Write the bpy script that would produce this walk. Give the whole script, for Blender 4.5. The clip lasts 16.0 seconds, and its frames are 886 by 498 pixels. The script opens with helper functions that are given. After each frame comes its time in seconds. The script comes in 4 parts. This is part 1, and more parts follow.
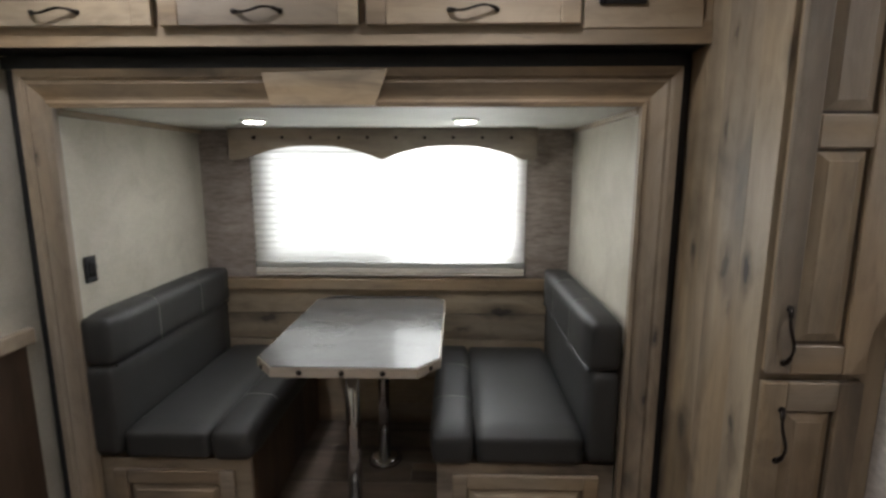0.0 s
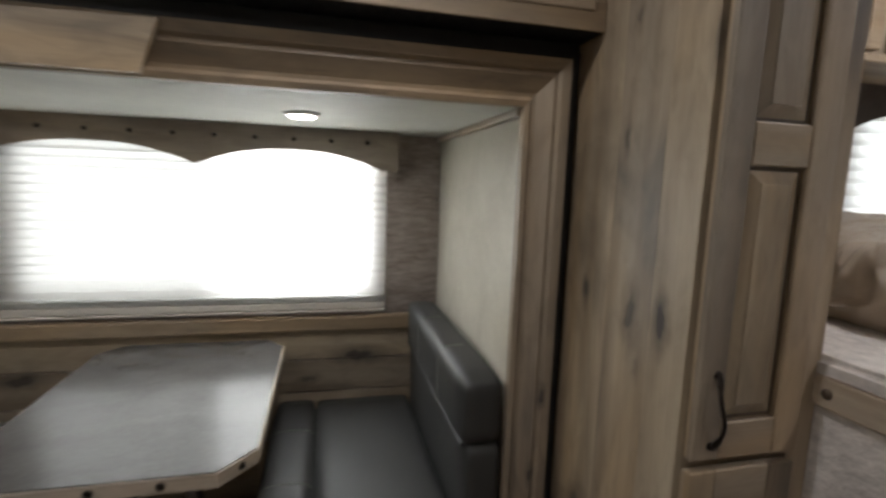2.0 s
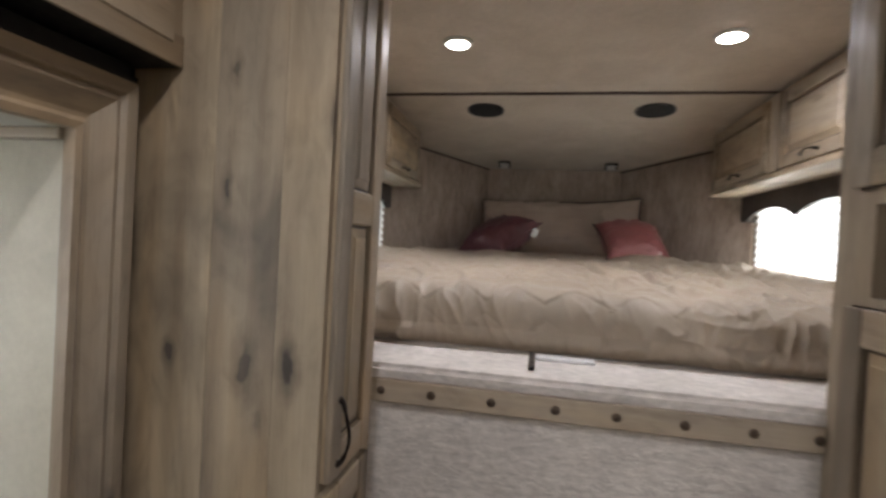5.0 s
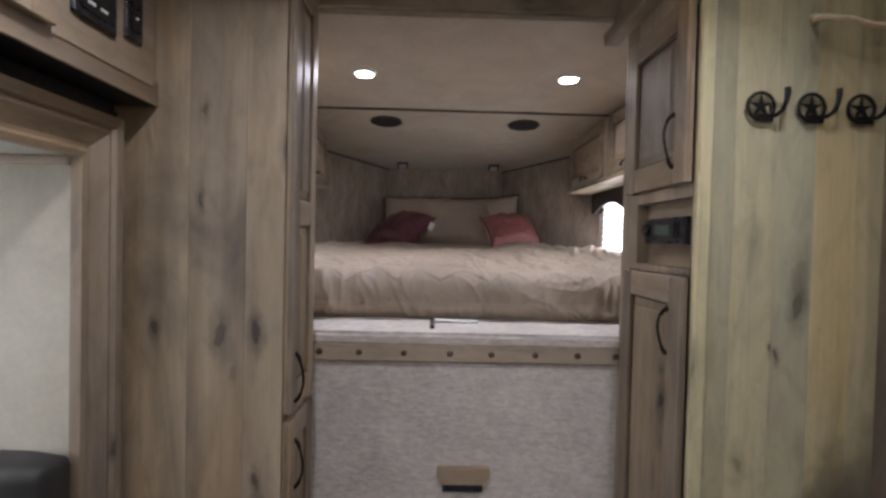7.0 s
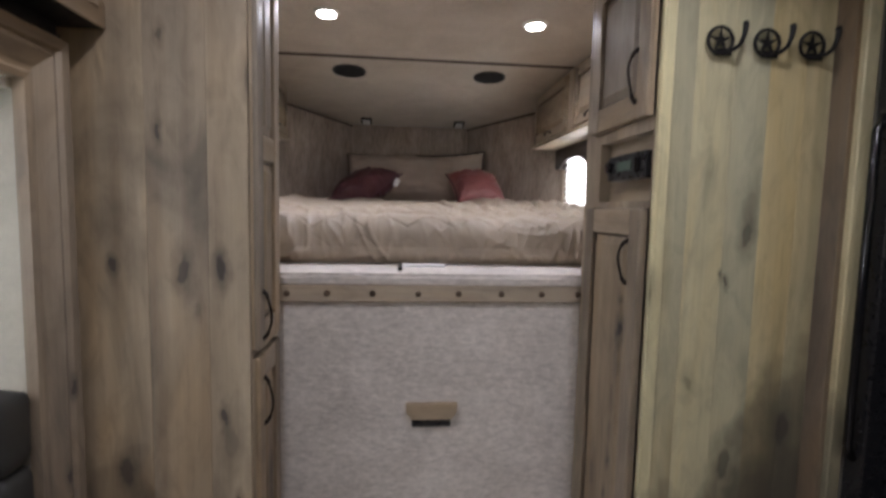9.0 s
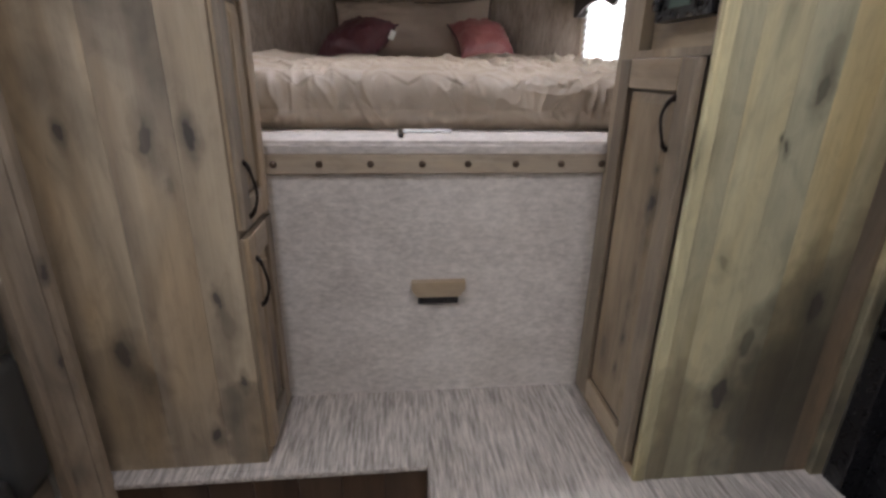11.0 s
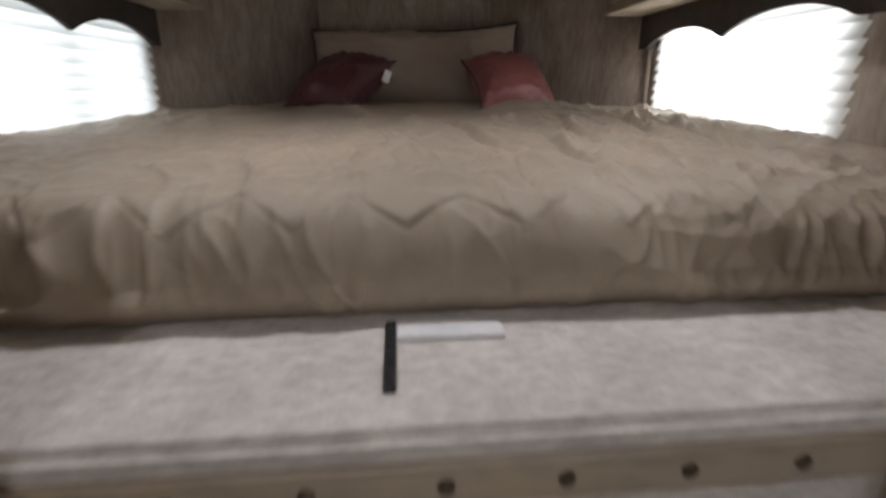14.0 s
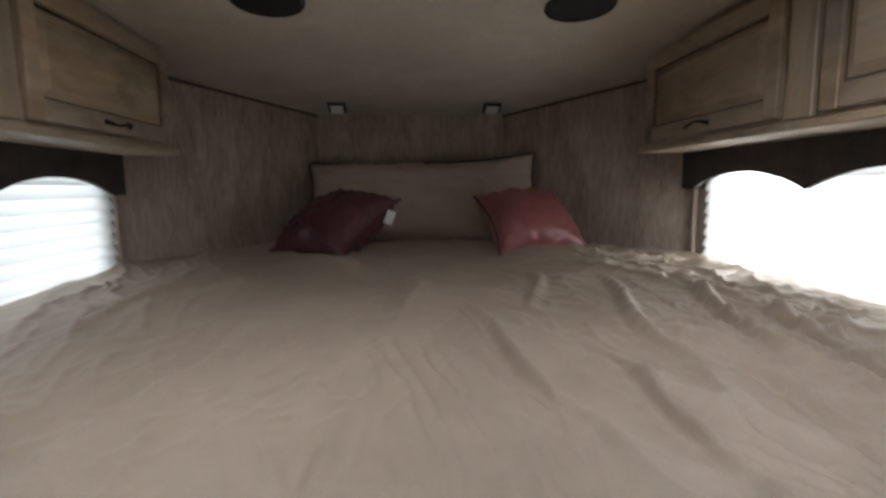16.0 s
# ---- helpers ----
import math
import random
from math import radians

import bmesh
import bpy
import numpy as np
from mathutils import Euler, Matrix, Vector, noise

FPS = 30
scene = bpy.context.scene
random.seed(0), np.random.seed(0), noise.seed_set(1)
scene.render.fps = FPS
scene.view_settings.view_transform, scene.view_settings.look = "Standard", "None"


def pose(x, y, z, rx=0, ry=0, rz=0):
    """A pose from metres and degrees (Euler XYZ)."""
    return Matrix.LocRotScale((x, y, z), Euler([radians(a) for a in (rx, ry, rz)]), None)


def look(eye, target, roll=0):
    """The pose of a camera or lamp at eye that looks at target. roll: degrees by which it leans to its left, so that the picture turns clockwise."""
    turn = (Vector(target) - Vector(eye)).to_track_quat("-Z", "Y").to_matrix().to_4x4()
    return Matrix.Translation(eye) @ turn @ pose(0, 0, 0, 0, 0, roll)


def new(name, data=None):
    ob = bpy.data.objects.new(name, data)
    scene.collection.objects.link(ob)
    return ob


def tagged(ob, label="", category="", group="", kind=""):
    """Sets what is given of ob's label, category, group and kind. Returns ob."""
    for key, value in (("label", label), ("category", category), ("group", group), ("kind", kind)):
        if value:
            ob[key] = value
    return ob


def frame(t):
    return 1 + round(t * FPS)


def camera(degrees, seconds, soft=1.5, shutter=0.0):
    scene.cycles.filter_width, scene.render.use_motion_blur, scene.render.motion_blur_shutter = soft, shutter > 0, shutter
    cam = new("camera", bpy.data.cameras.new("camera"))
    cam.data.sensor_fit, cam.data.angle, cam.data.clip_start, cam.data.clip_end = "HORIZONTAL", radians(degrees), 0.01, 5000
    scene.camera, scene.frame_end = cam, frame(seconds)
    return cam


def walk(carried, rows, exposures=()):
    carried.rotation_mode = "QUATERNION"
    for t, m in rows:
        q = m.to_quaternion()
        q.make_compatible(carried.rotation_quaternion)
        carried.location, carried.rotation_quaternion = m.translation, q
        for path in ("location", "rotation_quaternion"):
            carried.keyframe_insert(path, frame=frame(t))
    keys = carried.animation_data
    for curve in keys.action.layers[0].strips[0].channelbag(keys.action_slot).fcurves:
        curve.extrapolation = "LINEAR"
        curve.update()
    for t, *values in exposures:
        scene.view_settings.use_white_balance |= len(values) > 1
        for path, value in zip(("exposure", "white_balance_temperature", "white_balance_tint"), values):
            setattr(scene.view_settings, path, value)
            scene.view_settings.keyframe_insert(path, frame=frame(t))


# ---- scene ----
# camera and walk
cam = camera(85.0, 16.0, soft=2.8, shutter=0.6)
PATH = [
    (0, (0.911, 0.930, 1.454), (0.860, 2.902, 1.123), 0.06),
    (0.5, (0.939, 1.011, 1.427), (0.942, 2.989, 1.131), 0.38),
    (1, (0.955, 1.144, 1.444), (1.049, 3.119, 1.145), 0.57),
    (1.5, (0.994, 1.265, 1.461), (1.201, 3.232, 1.160), 0.86),
    (2, (1.022, 1.383, 1.449), (1.496, 3.308, 1.182), 2.01),
    (2.5, (1.055, 1.502, 1.444), (1.812, 3.338, 1.201), 2.92),
    (3, (1.080, 1.612, 1.455), (2.152, 3.289, 1.259), 3.40),
    (3.5, (1.063, 1.675, 1.473), (2.472, 3.086, 1.317), 4.00),
    (4, (0.966, 1.732, 1.447), (2.683, 2.757, 1.404), 3.80),
    (4.5, (0.848, 1.728, 1.463), (2.733, 2.396, 1.423), 3.71),
    (5, (0.739, 1.690, 1.471), (2.701, 2.073, 1.443), 3.11),
    (7.5, (0.255, 1.688, 1.463), (2.252, 1.598, 1.431), 1.46),
    (8, (0.259, 1.697, 1.425), (2.253, 1.546, 1.397), 1.63),
    (8.5, (0.266, 1.688, 1.394), (2.257, 1.509, 1.327), 1.45),
    (9, (0.274, 1.699, 1.371), (2.259, 1.512, 1.204), 1.28),
    (9.5, (0.317, 1.718, 1.289), (2.283, 1.525, 0.976), 1.23),
    (10, (0.339, 1.719, 1.267), (2.269, 1.531, 0.776), 0.96),
    (10.2, (0.352, 1.719, 1.291), (2.258, 1.524, 0.718), 1.24),
    (12.5, (0.864, 1.679, 1.371), (2.712, 1.492, 0.630), 0.85),
    (13, (1.054, 1.688, 1.400), (2.916, 1.507, 0.692), 0.64),
    (13.5, (1.278, 1.675, 1.478), (3.142, 1.523, 0.771), 0.69),
    (14, (1.532, 1.669, 1.511), (3.422, 1.494, 0.881), 0.05),
    (14.5, (1.726, 1.631, 1.611), (3.636, 1.462, 1.042), -0.78),
    (15, (1.878, 1.634, 1.652), (3.817, 1.458, 1.190), -0.80),
    (15.5, (1.999, 1.625, 1.661), (3.962, 1.462, 1.320), -0.35),
    (16, (2.021, 1.647, 1.706), (3.999, 1.491, 1.453), -0.58),
]
walk(cam, [(t, look(eye, target, roll)) for t, eye, target, roll in PATH], [
    (0.0, -0.12, 6500, 11), (1.5, -0.24, 6550, 11), (2.5, -0.32, 6650, 11), (3.5, 0.0, 6900, 12), (4.5, 0.22, 6700, 12), (5.2, 0.1, 6400, 13), (7.3, 0.02, 6150, 17), (10.2, 0.14, 6200, 15),
    (12.3, 0.0, 6300, 15), (13.5, -0.37, 6450, 13), (14.0, -0.47, 6400, 12), (14.5, -0.47, 6400, 12), (15.2, -0.65, 6250, 12), (16.0, -0.55, 6250, 12)])

# world and light
world = bpy.data.worlds.new("sky_world")
scene.world = world
world.use_nodes = True
wn = world.node_tree
sky = wn.nodes.new("ShaderNodeTexSky")
sky.sky_type, sky.sun_disc = "NISHITA", False
sky.sun_elevation, sky.sun_rotation = radians(40), radians(200)
wn.links.new(sky.outputs[0], wn.nodes["Background"].inputs[0])
wn.nodes["Background"].inputs[1].default_value = 0.1

WINDOW_POWER = 15
PUCK_POWER = 1.6
LAMP_POWER = 5.4
ROOM_POWER = 4.1


def area_lamp(name, m, sx, sy, power, colour, spread=180):
    d = bpy.data.lights.new(name, "AREA")
    d.shape, d.size, d.size_y, d.energy, d.color = "RECTANGLE", sx, sy, power, colour
    d.spread = radians(spread)
    ob = new(name, d)
    ob.matrix_world = m
    return ob


# materials
def shader(name):
    m = bpy.data.materials.new(name)
    m.use_nodes = True
    return m, m.node_tree, m.node_tree.nodes["Principled BSDF"]


def coords(nt, scale, random_shift=True):
    """Object-space coordinates stretched by scale, shifted for each object."""
    g = nt.nodes.new("ShaderNodeTexCoord")
    mp = nt.nodes.new("ShaderNodeMapping")
    mp.inputs["Scale"].default_value = scale
    nt.links.new(g.outputs["Object"], mp.inputs["Vector"])
    if random_shift:
        info = nt.nodes.new("ShaderNodeObjectInfo")
        mul = nt.nodes.new("ShaderNodeMath")
        mul.operation = "MULTIPLY"
        mul.inputs[1].default_value = 37.0
        nt.links.new(info.outputs["Random"], mul.inputs[0])
        nt.links.new(mul.outputs[0], mp.inputs["Location"])
    return mp.outputs[0]


def noise_tex(nt, vec, scale, detail=4.0, rough=0.55, distort=0.0):
    n = nt.nodes.new("ShaderNodeTexNoise")
    n.inputs["Scale"].default_value = scale
    n.inputs["Detail"].default_value = detail
    n.inputs["Roughness"].default_value = rough
    n.inputs["Distortion"].default_value = distort
    nt.links.new(vec, n.inputs["Vector"])
    return n.outputs[0]


def ramp(nt, fac, stops):
    r = nt.nodes.new("ShaderNodeValToRGB")
    e = r.color_ramp.elements
    while len(e) < len(stops):
        e.new(0.5)
    for el, (p, c) in zip(e, stops):
        el.position, el.color = p, (*c, 1)
    nt.links.new(fac, r.inputs[0])
    return r.outputs[0]


def mix(nt, a, b, fac, mode="MIX"):
    n = nt.nodes.new("ShaderNodeMix")
    n.data_type, n.blend_type = "RGBA", mode
    for val, sock in ((fac, 0), (a, 6), (b, 7)):
        if hasattr(val, "links"):
            nt.links.new(val, n.inputs[sock])
        else:
            n.inputs[sock].default_value = val if sock == 0 else (*val, 1)
    return n.outputs[2]


def bump(nt, bsdf, height, strength, distance=0.002):
    b = nt.nodes.new("ShaderNodeBump")
    b.inputs["Strength"].default_value = strength
    b.inputs["Distance"].default_value = distance
    nt.links.new(height, b.inputs["Height"])
    nt.links.new(b.outputs[0], bsdf.inputs["Normal"])


KNOTS = {}


def wood(name, dark, mid, light, along="z", knots=(), rough=0.45, tone=0.5, stain=(0.05, 0.042, 0.036)):
    """Stained knotty softwood: broad soft tones along one axis, faint grain, smoky grey clouds, a few knots at given places."""
    m, nt, b = shader(name)

    def along_axis(k):
        return coords(nt, {"x": (k, 1, 1), "y": (1, k, 1), "z": (1, 1, k)}[along])
    long, mid_v, short = along_axis(0.05), along_axis(0.2), along_axis(0.38)
    fine = noise_tex(nt, along_axis(0.025), 190.0, 5.0, 0.65, 0.3)
    broad = noise_tex(nt, long, 6.0, 2.0, 0.5, 0.8)
    col = ramp(nt, broad, [(0.3, dark), (0.46, mid), (0.7, light)])
    streak = noise_tex(nt, long, 34.0, 3.0, 0.6, 0.6)
    col = mix(nt, col, ramp(nt, streak, [(0.34, (0.8, 0.79, 0.77)), (0.56, (1, 1, 1)), (0.7, (1.05, 1.04, 1.02))]), 0.4, "MULTIPLY")
    col = mix(nt, col, ramp(nt, fine, [(0.3, (0.7, 0.68, 0.65)), (0.62, (1, 1, 1))]), 0.28, "MULTIPLY")
    amber = noise_tex(nt, mid_v, 3.4, 3.0, 0.55, 0.7)
    col = mix(nt, col, ramp(nt, amber, [(0.34, (0.84, 0.86, 0.9)), (0.5, (1, 1, 1)), (0.66, (1.12, 1.01, 0.84))]), 0.8, "MULTIPLY")
    mottle = noise_tex(nt, short, 17.0, 5.0, 0.65, 0.9)
    col = mix(nt, col, ramp(nt, mottle, [(0.34, (0.72, 0.72, 0.73)), (0.52, (1, 1, 1)), (0.7, (1.1, 1.08, 1.04))]), 0.6, "MULTIPLY")
    info = nt.nodes.new("ShaderNodeObjectInfo")
    var = ramp(nt, info.outputs["Random"], [(0.0, (0.76, 0.76, 0.78)), (0.25, (1.02, 0.93, 0.8)), (0.5, (0.9, 0.9, 0.91)), (0.75, (1.1, 1.05, 0.94)), (1.0, (1.18, 1.12, 0.99))])
    col = mix(nt, col, var, 0.85, "MULTIPLY")
    cloud = noise_tex(nt, short, 3.1, 4.0, 0.55, 1.1)
    col = mix(nt, col, stain, mixfac(nt, ramp(nt, cloud, [(0.54, (0, 0, 0)), (0.76, (1, 1, 1))]), tone * 1.25))
    wisp = noise_tex(nt, mid_v, 9.0, 4.0, 0.6, 1.4)
    col = mix(nt, col, stain, mixfac(nt, ramp(nt, wisp, [(0.6, (0, 0, 0)), (0.78, (1, 1, 1))]), tone * 0.9))
    vo = nt.nodes.new("ShaderNodeTexVoronoi")
    vo.inputs["Scale"].default_value = 4.5
    wv = nt.nodes.new("ShaderNodeVectorMath")
    wv.operation = "MULTIPLY_ADD"
    wv.inputs[1].default_value = (0.06, 0.06, 0.06)
    wz = nt.nodes.new("ShaderNodeTexNoise")
    wz.inputs["Scale"].default_value = 14.0
    nt.links.new(short, wz.inputs["Vector"])
    nt.links.new(wz.outputs["Color"], wv.inputs[0])
    nt.links.new(short, wv.inputs[2])
    nt.links.new(wv.outputs[0], vo.inputs["Vector"])
    near = ramp(nt, vo.outputs["Distance"], [(0.03, (1, 1, 1)), (0.07, (0.45, 0.45, 0.45)), (0.17, (0, 0, 0))])
    pick = ramp(nt, vo.outputs["Color"], [(0.64, (0, 0, 0)), (0.67, (1, 1, 1))])
    col = mix(nt, col, (0.055, 0.046, 0.042), mixfac(nt, mix(nt, near, pick, 1.0, "MULTIPLY"), 0.75))
    for x, y, z, size, dep in knots:
        g = nt.nodes.new("ShaderNodeNewGeometry")
        sub = nt.nodes.new("ShaderNodeVectorMath")
        sub.operation = "SUBTRACT"
        sub.inputs[1].default_value = (x, y, z)
        nt.links.new(g.outputs["Position"], sub.inputs[0])
        nz = nt.nodes.new("ShaderNodeTexNoise")
        nz.inputs["Scale"].default_value = 22.0 if size <= 0.075 else 9.0
        nt.links.new(g.outputs["Position"], nz.inputs["Vector"])
        wob = nt.nodes.new("ShaderNodeVectorMath")
        wob.operation = "MULTIPLY_ADD"
        wob.inputs[1].default_value = (0.03, 0.03, 0.05) if size <= 0.075 else (0.16, 0.16, 0.3)
        nt.links.new(nz.outputs["Color"], wob.inputs[0])
        off = nt.nodes.new("ShaderNodeVectorMath")
        off.operation = "ADD"
        off.inputs[1].default_value = (-0.015, -0.015, -0.025) if size <= 0.075 else (-0.08, -0.08, -0.15)
        nt.links.new(sub.outputs[0], wob.inputs[2])
        nt.links.new(wob.outputs[0], off.inputs[0])
        sc = nt.nodes.new("ShaderNodeVectorMath")
        sc.operation = "MULTIPLY"
        sc.inputs[1].default_value = (1 / size, 1 / size, 0.38 / size) if along == "z" else (0.38 / size, 1 / size, 1 / size)
        nt.links.new(off.outputs[0], sc.inputs[0])
        ln = nt.nodes.new("ShaderNodeVectorMath")
        ln.operation = "LENGTH"
        nt.links.new(sc.outputs[0], ln.inputs[0])
        stops = [(0.3, (1, 1, 1)), (0.42, (0.55, 0.55, 0.55)), (0.7, (0.28, 0.28, 0.28)), (1.15, (0, 0, 0))]
        if size > 0.075:
            stops = [(0.25, (0.85, 0.85, 0.85)), (0.8, (0.6, 0.6, 0.6)), (0.95, (0.2, 0.2, 0.2)), (1.2, (0, 0, 0))]
        mask = ramp(nt, ln.outputs["Value"], stops)
        col = mix(nt, col, (0.034, 0.029, 0.028), mixfac(nt, mask, dep))
    nt.links.new(col, b.inputs["Base Color"])
    rr = ramp(nt, fine, [(0.3, (rough + 0.15,) * 3), (0.7, (rough,) * 3)])
    nt.links.new(rr, b.inputs["Roughness"])
    bump(nt, b, fine, 0.25, 0.0015)
    return m


def mixfac(nt, fac, k):
    n = nt.nodes.new("ShaderNodeMath")
    n.operation = "MULTIPLY"
    n.inputs[1].default_value = k
    nt.links.new(fac, n.inputs[0])
    return n.outputs[0]


def mottled(name, a, b_, scale, stretch=(1, 1, 1), rough=0.8, relief=0.3, fine=120.0, dist=0.002, fine_mix=0.35, fine_stretch=None, stops=(0.35, 0.65)):
    """Two tones in soft patches with a finer second scale and relief."""
    m, nt, b = shader(name)
    v = coords(nt, stretch, False)
    vf = coords(nt, fine_stretch or stretch, False)
    big = noise_tex(nt, v, scale, 5.0, 0.6, 0.5)
    sm = noise_tex(nt, vf, fine, 4.0, 0.7, 0.2)
    col = ramp(nt, big, [(stops[0], a), (stops[1], b_)])
    col = mix(nt, col, ramp(nt, sm, [(0.35, tuple(c * 0.55 for c in a)), (0.65, b_)]), fine_mix)
    nt.links.new(col, b.inputs["Base Color"])
    b.inputs["Roughness"].default_value = rough
    b.inputs["Specular IOR Level"].default_value = 0.35
    bump(nt, b, sm, relief, dist)
    return m


def plain(name, colour, rough=0.5, metal=0.0, grain=0.0, scale=60.0):
    m, nt, b = shader(name)
    b.inputs["Metallic"].default_value = metal
    v = coords(nt, (1, 1, 1), False)
    n = noise_tex(nt, v, scale, 4.0, 0.6)
    n2 = noise_tex(nt, v, 4.0, 3.0, 0.6)
    lo = tuple(c * 0.82 for c in colour)
    nt.links.new(mix(nt, ramp(nt, n2, [(0.35, lo), (0.65, colour)]), ramp(nt, n, [(0.4, lo), (0.6, colour)]), 0.4), b.inputs["Base Color"])
    nt.links.new(ramp(nt, n, [(0.3, (max(rough - 0.08, 0.02),) * 3), (0.7, (min(rough + 0.08, 1),) * 3)]), b.inputs["Roughness"])
    if grain:
        bump(nt, b, n, grain, 0.001)
    return m


def glow(name, colour, strength):
    m, nt, b = shader(name)
    b.inputs["Base Color"].default_value = (*colour, 1)
    b.inputs["Emission Color"].default_value = (*colour, 1)
    b.inputs["Emission Strength"].default_value = strength
    return m


wood_rail = wood("pale_rail", (0.42, 0.35, 0.26), (0.52, 0.44, 0.33), (0.6, 0.52, 0.4), "y", (), 0.4, 0.1)
wood_valance = wood("weathered_grey_valance", (0.2, 0.172, 0.152), (0.28, 0.243, 0.217), (0.35, 0.305, 0.273), "x", (), 0.5, 0.35)
PANEL_KNOTS = [(1.675, 2.192, 1.185, 0.036, 0.92), (1.675, 2.294, 1.18, 0.042, 0.75), (1.675, 2.355, 1.57, 0.022, 0.75), (1.675, 2.345, 1.818, 0.022, 0.65), (1.675, 2.254, 1.076, 0.02, 0.4),
               (1.675, 2.48, 1.188, 0.022, 0.8), (1.675, 2.191, 0.755, 0.024, 0.85), (1.675, 2.17, 0.68, 0.05, 0.45), (1.675, 2.459, 0.602, 0.045, 0.75), (1.675, 2.464, 0.4, 0.11, 0.5),
               (1.675, 2.41, 0.52, 0.06, 0.35), (1.675, 2.15, 0.5, 0.022, 0.8), (1.675, 2.155, 0.34, 0.085, 0.7), (1.675, 2.25, 0.312, 0.022, 0.85), (1.675, 2.24, 1.33, 0.06, 0.25)]
HOOK_KNOTS = [(1.514, 0.747, 1.314, 0.036, 0.7), (1.514, 0.747, 1.39, 0.05, 0.35), (1.514, 0.817, 1.202, 0.012, 0.75), (1.514, 0.798, 1.181, 0.013, 0.75), (1.514, 0.6, 0.765, 0.05, 0.8),
              (1.514, 0.575, 0.5, 0.21, 0.85), (1.514, 0.64, 0.3, 0.2, 0.65), (1.514, 0.769, 0.666, 0.05, 0.75), (1.514, 0.811, 0.5, 0.05, 0.9), (1.514, 0.74, 0.42, 0.13, 0.32),
              (1.514, 0.892, 0.902, 0.03, 0.5), (1.514, 0.97, 0.29, 0.13, 0.5), (1.514, 0.88, 0.26, 0.12, 0.4), (1.514, 0.72, 1.98, 0.05, 0.35)]
PALE_D, PALE_M, PALE_L = (0.255, 0.205, 0.152), (0.36, 0.297, 0.225), (0.44, 0.372, 0.29)
wood_panel = wood("stained_knotty_planks", (0.25, 0.2, 0.15), (0.37, 0.308, 0.236), (0.46, 0.39, 0.3), "z", PANEL_KNOTS, 0.42, 0.5)
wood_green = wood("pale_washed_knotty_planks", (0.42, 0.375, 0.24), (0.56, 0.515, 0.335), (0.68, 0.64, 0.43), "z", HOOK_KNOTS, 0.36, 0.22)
DOOR_KNOTS = [(1.645, 1.03, 1.12, 0.018, 0.7), (1.64, 1.03, 1.02, 0.03, 0.95), (1.65, 1.03, 0.92, 0.026, 0.85), (1.66, 1.03, 0.8, 0.022, 0.75), (1.665, 1.03, 0.7, 0.02, 0.75), (1.67, 1.03, 0.6, 0.022, 0.8), (1.68, 1.03, 0.48, 0.024, 0.75), (1.78, 1.03, 0.5, 0.05, 0.5)]
wood_door = wood("stained_wood_with_dark_knots", (0.18, 0.14, 0.1), (0.28, 0.225, 0.163), (0.37, 0.305, 0.228), "z", DOOR_KNOTS, 0.42, 0.55)
wood_brown_plank = wood("darker_brown_plank", (0.17, 0.13, 0.09), (0.255, 0.2, 0.14), (0.34, 0.27, 0.19), "z", (), 0.42, 0.5)
wood_z = wood("stained_wood_upright", PALE_D, PALE_M, PALE_L, "z", (), 0.42, 0.62)
wood_x = wood("stained_wood_lengthways", PALE_D, PALE_M, PALE_L, "x", (), 0.42, 0.62)
wood_y = wood("stained_wood_crossways", PALE_D, PALE_M, PALE_L, "y", (), 0.42, 0.62)
wood_back = wood("stained_boards_behind_table", PALE_D, PALE_M, PALE_L, "x", [(1.17, 3.526, 0.665, 0.06, 0.85), (-0.14, 3.526, 0.62, 0.05, 0.8), (0.95, 3.526, 0.56, 0.03, 0.6)], 0.42, 0.4)
wood_frame = wood("stained_frame_with_knots", PALE_D, PALE_M, PALE_L, "z", [(1.6, 2.545, 0.88, 0.02, 0.85), (1.58, 2.545, 0.64, 0.022, 0.85), (1.555, 2.55, 1.28, 0.014, 0.6), (-0.5, 2.545, 1.5, 0.018, 0.9), (-0.48, 2.55, 0.98, 0.014, 0.7)], 0.42, 0.62)
wood_brown = wood("dark_brown_wainscot", (0.035, 0.022, 0.015), (0.068, 0.042, 0.027), (0.11, 0.07, 0.045), "z", (), 0.4, 0.4, (0.02, 0.013, 0.01))
wood_floor = wood("grey_brown_floor_planks", (0.1, 0.078, 0.062), (0.19, 0.15, 0.12), (0.28, 0.23, 0.19), "x", (), 0.35, 0.4, (0.03, 0.025, 0.02))
cream = mottled("cream_wallboard", (0.44, 0.41, 0.335), (0.54, 0.51, 0.425), 5.0, (1, 1, 1), 0.6, 0.08, 60.0, 0.001, 0.12)
mauve = mottled("woven_mauve_wallpaper", (0.23, 0.19, 0.17), (0.43, 0.37, 0.33), 11.0, (0.3, 1, 1), 0.8, 0.5, 55.0, 0.003, 0.45, (0.25, 1, 1))
nosewall = mottled("streaked_fabric_wall_covering", (0.25, 0.197, 0.158), (0.44, 0.357, 0.29), 10.0, (1, 1, 0.35), 0.85, 0.4, 60.0, 0.002, 0.4, (1, 1, 0.2))
headliner = mottled("beige_ceiling_liner", (0.48, 0.42, 0.345), (0.57, 0.505, 0.425), 4.0, (1, 1, 1), 0.75, 0.12, 50.0, 0.001, 0.15)
slide_ceiling = mottled("white_slide_ceiling", (0.6, 0.6, 0.55), (0.68, 0.68, 0.62), 4.0, (1, 1, 1), 0.6, 0.05, 40.0, 0.001, 0.1)
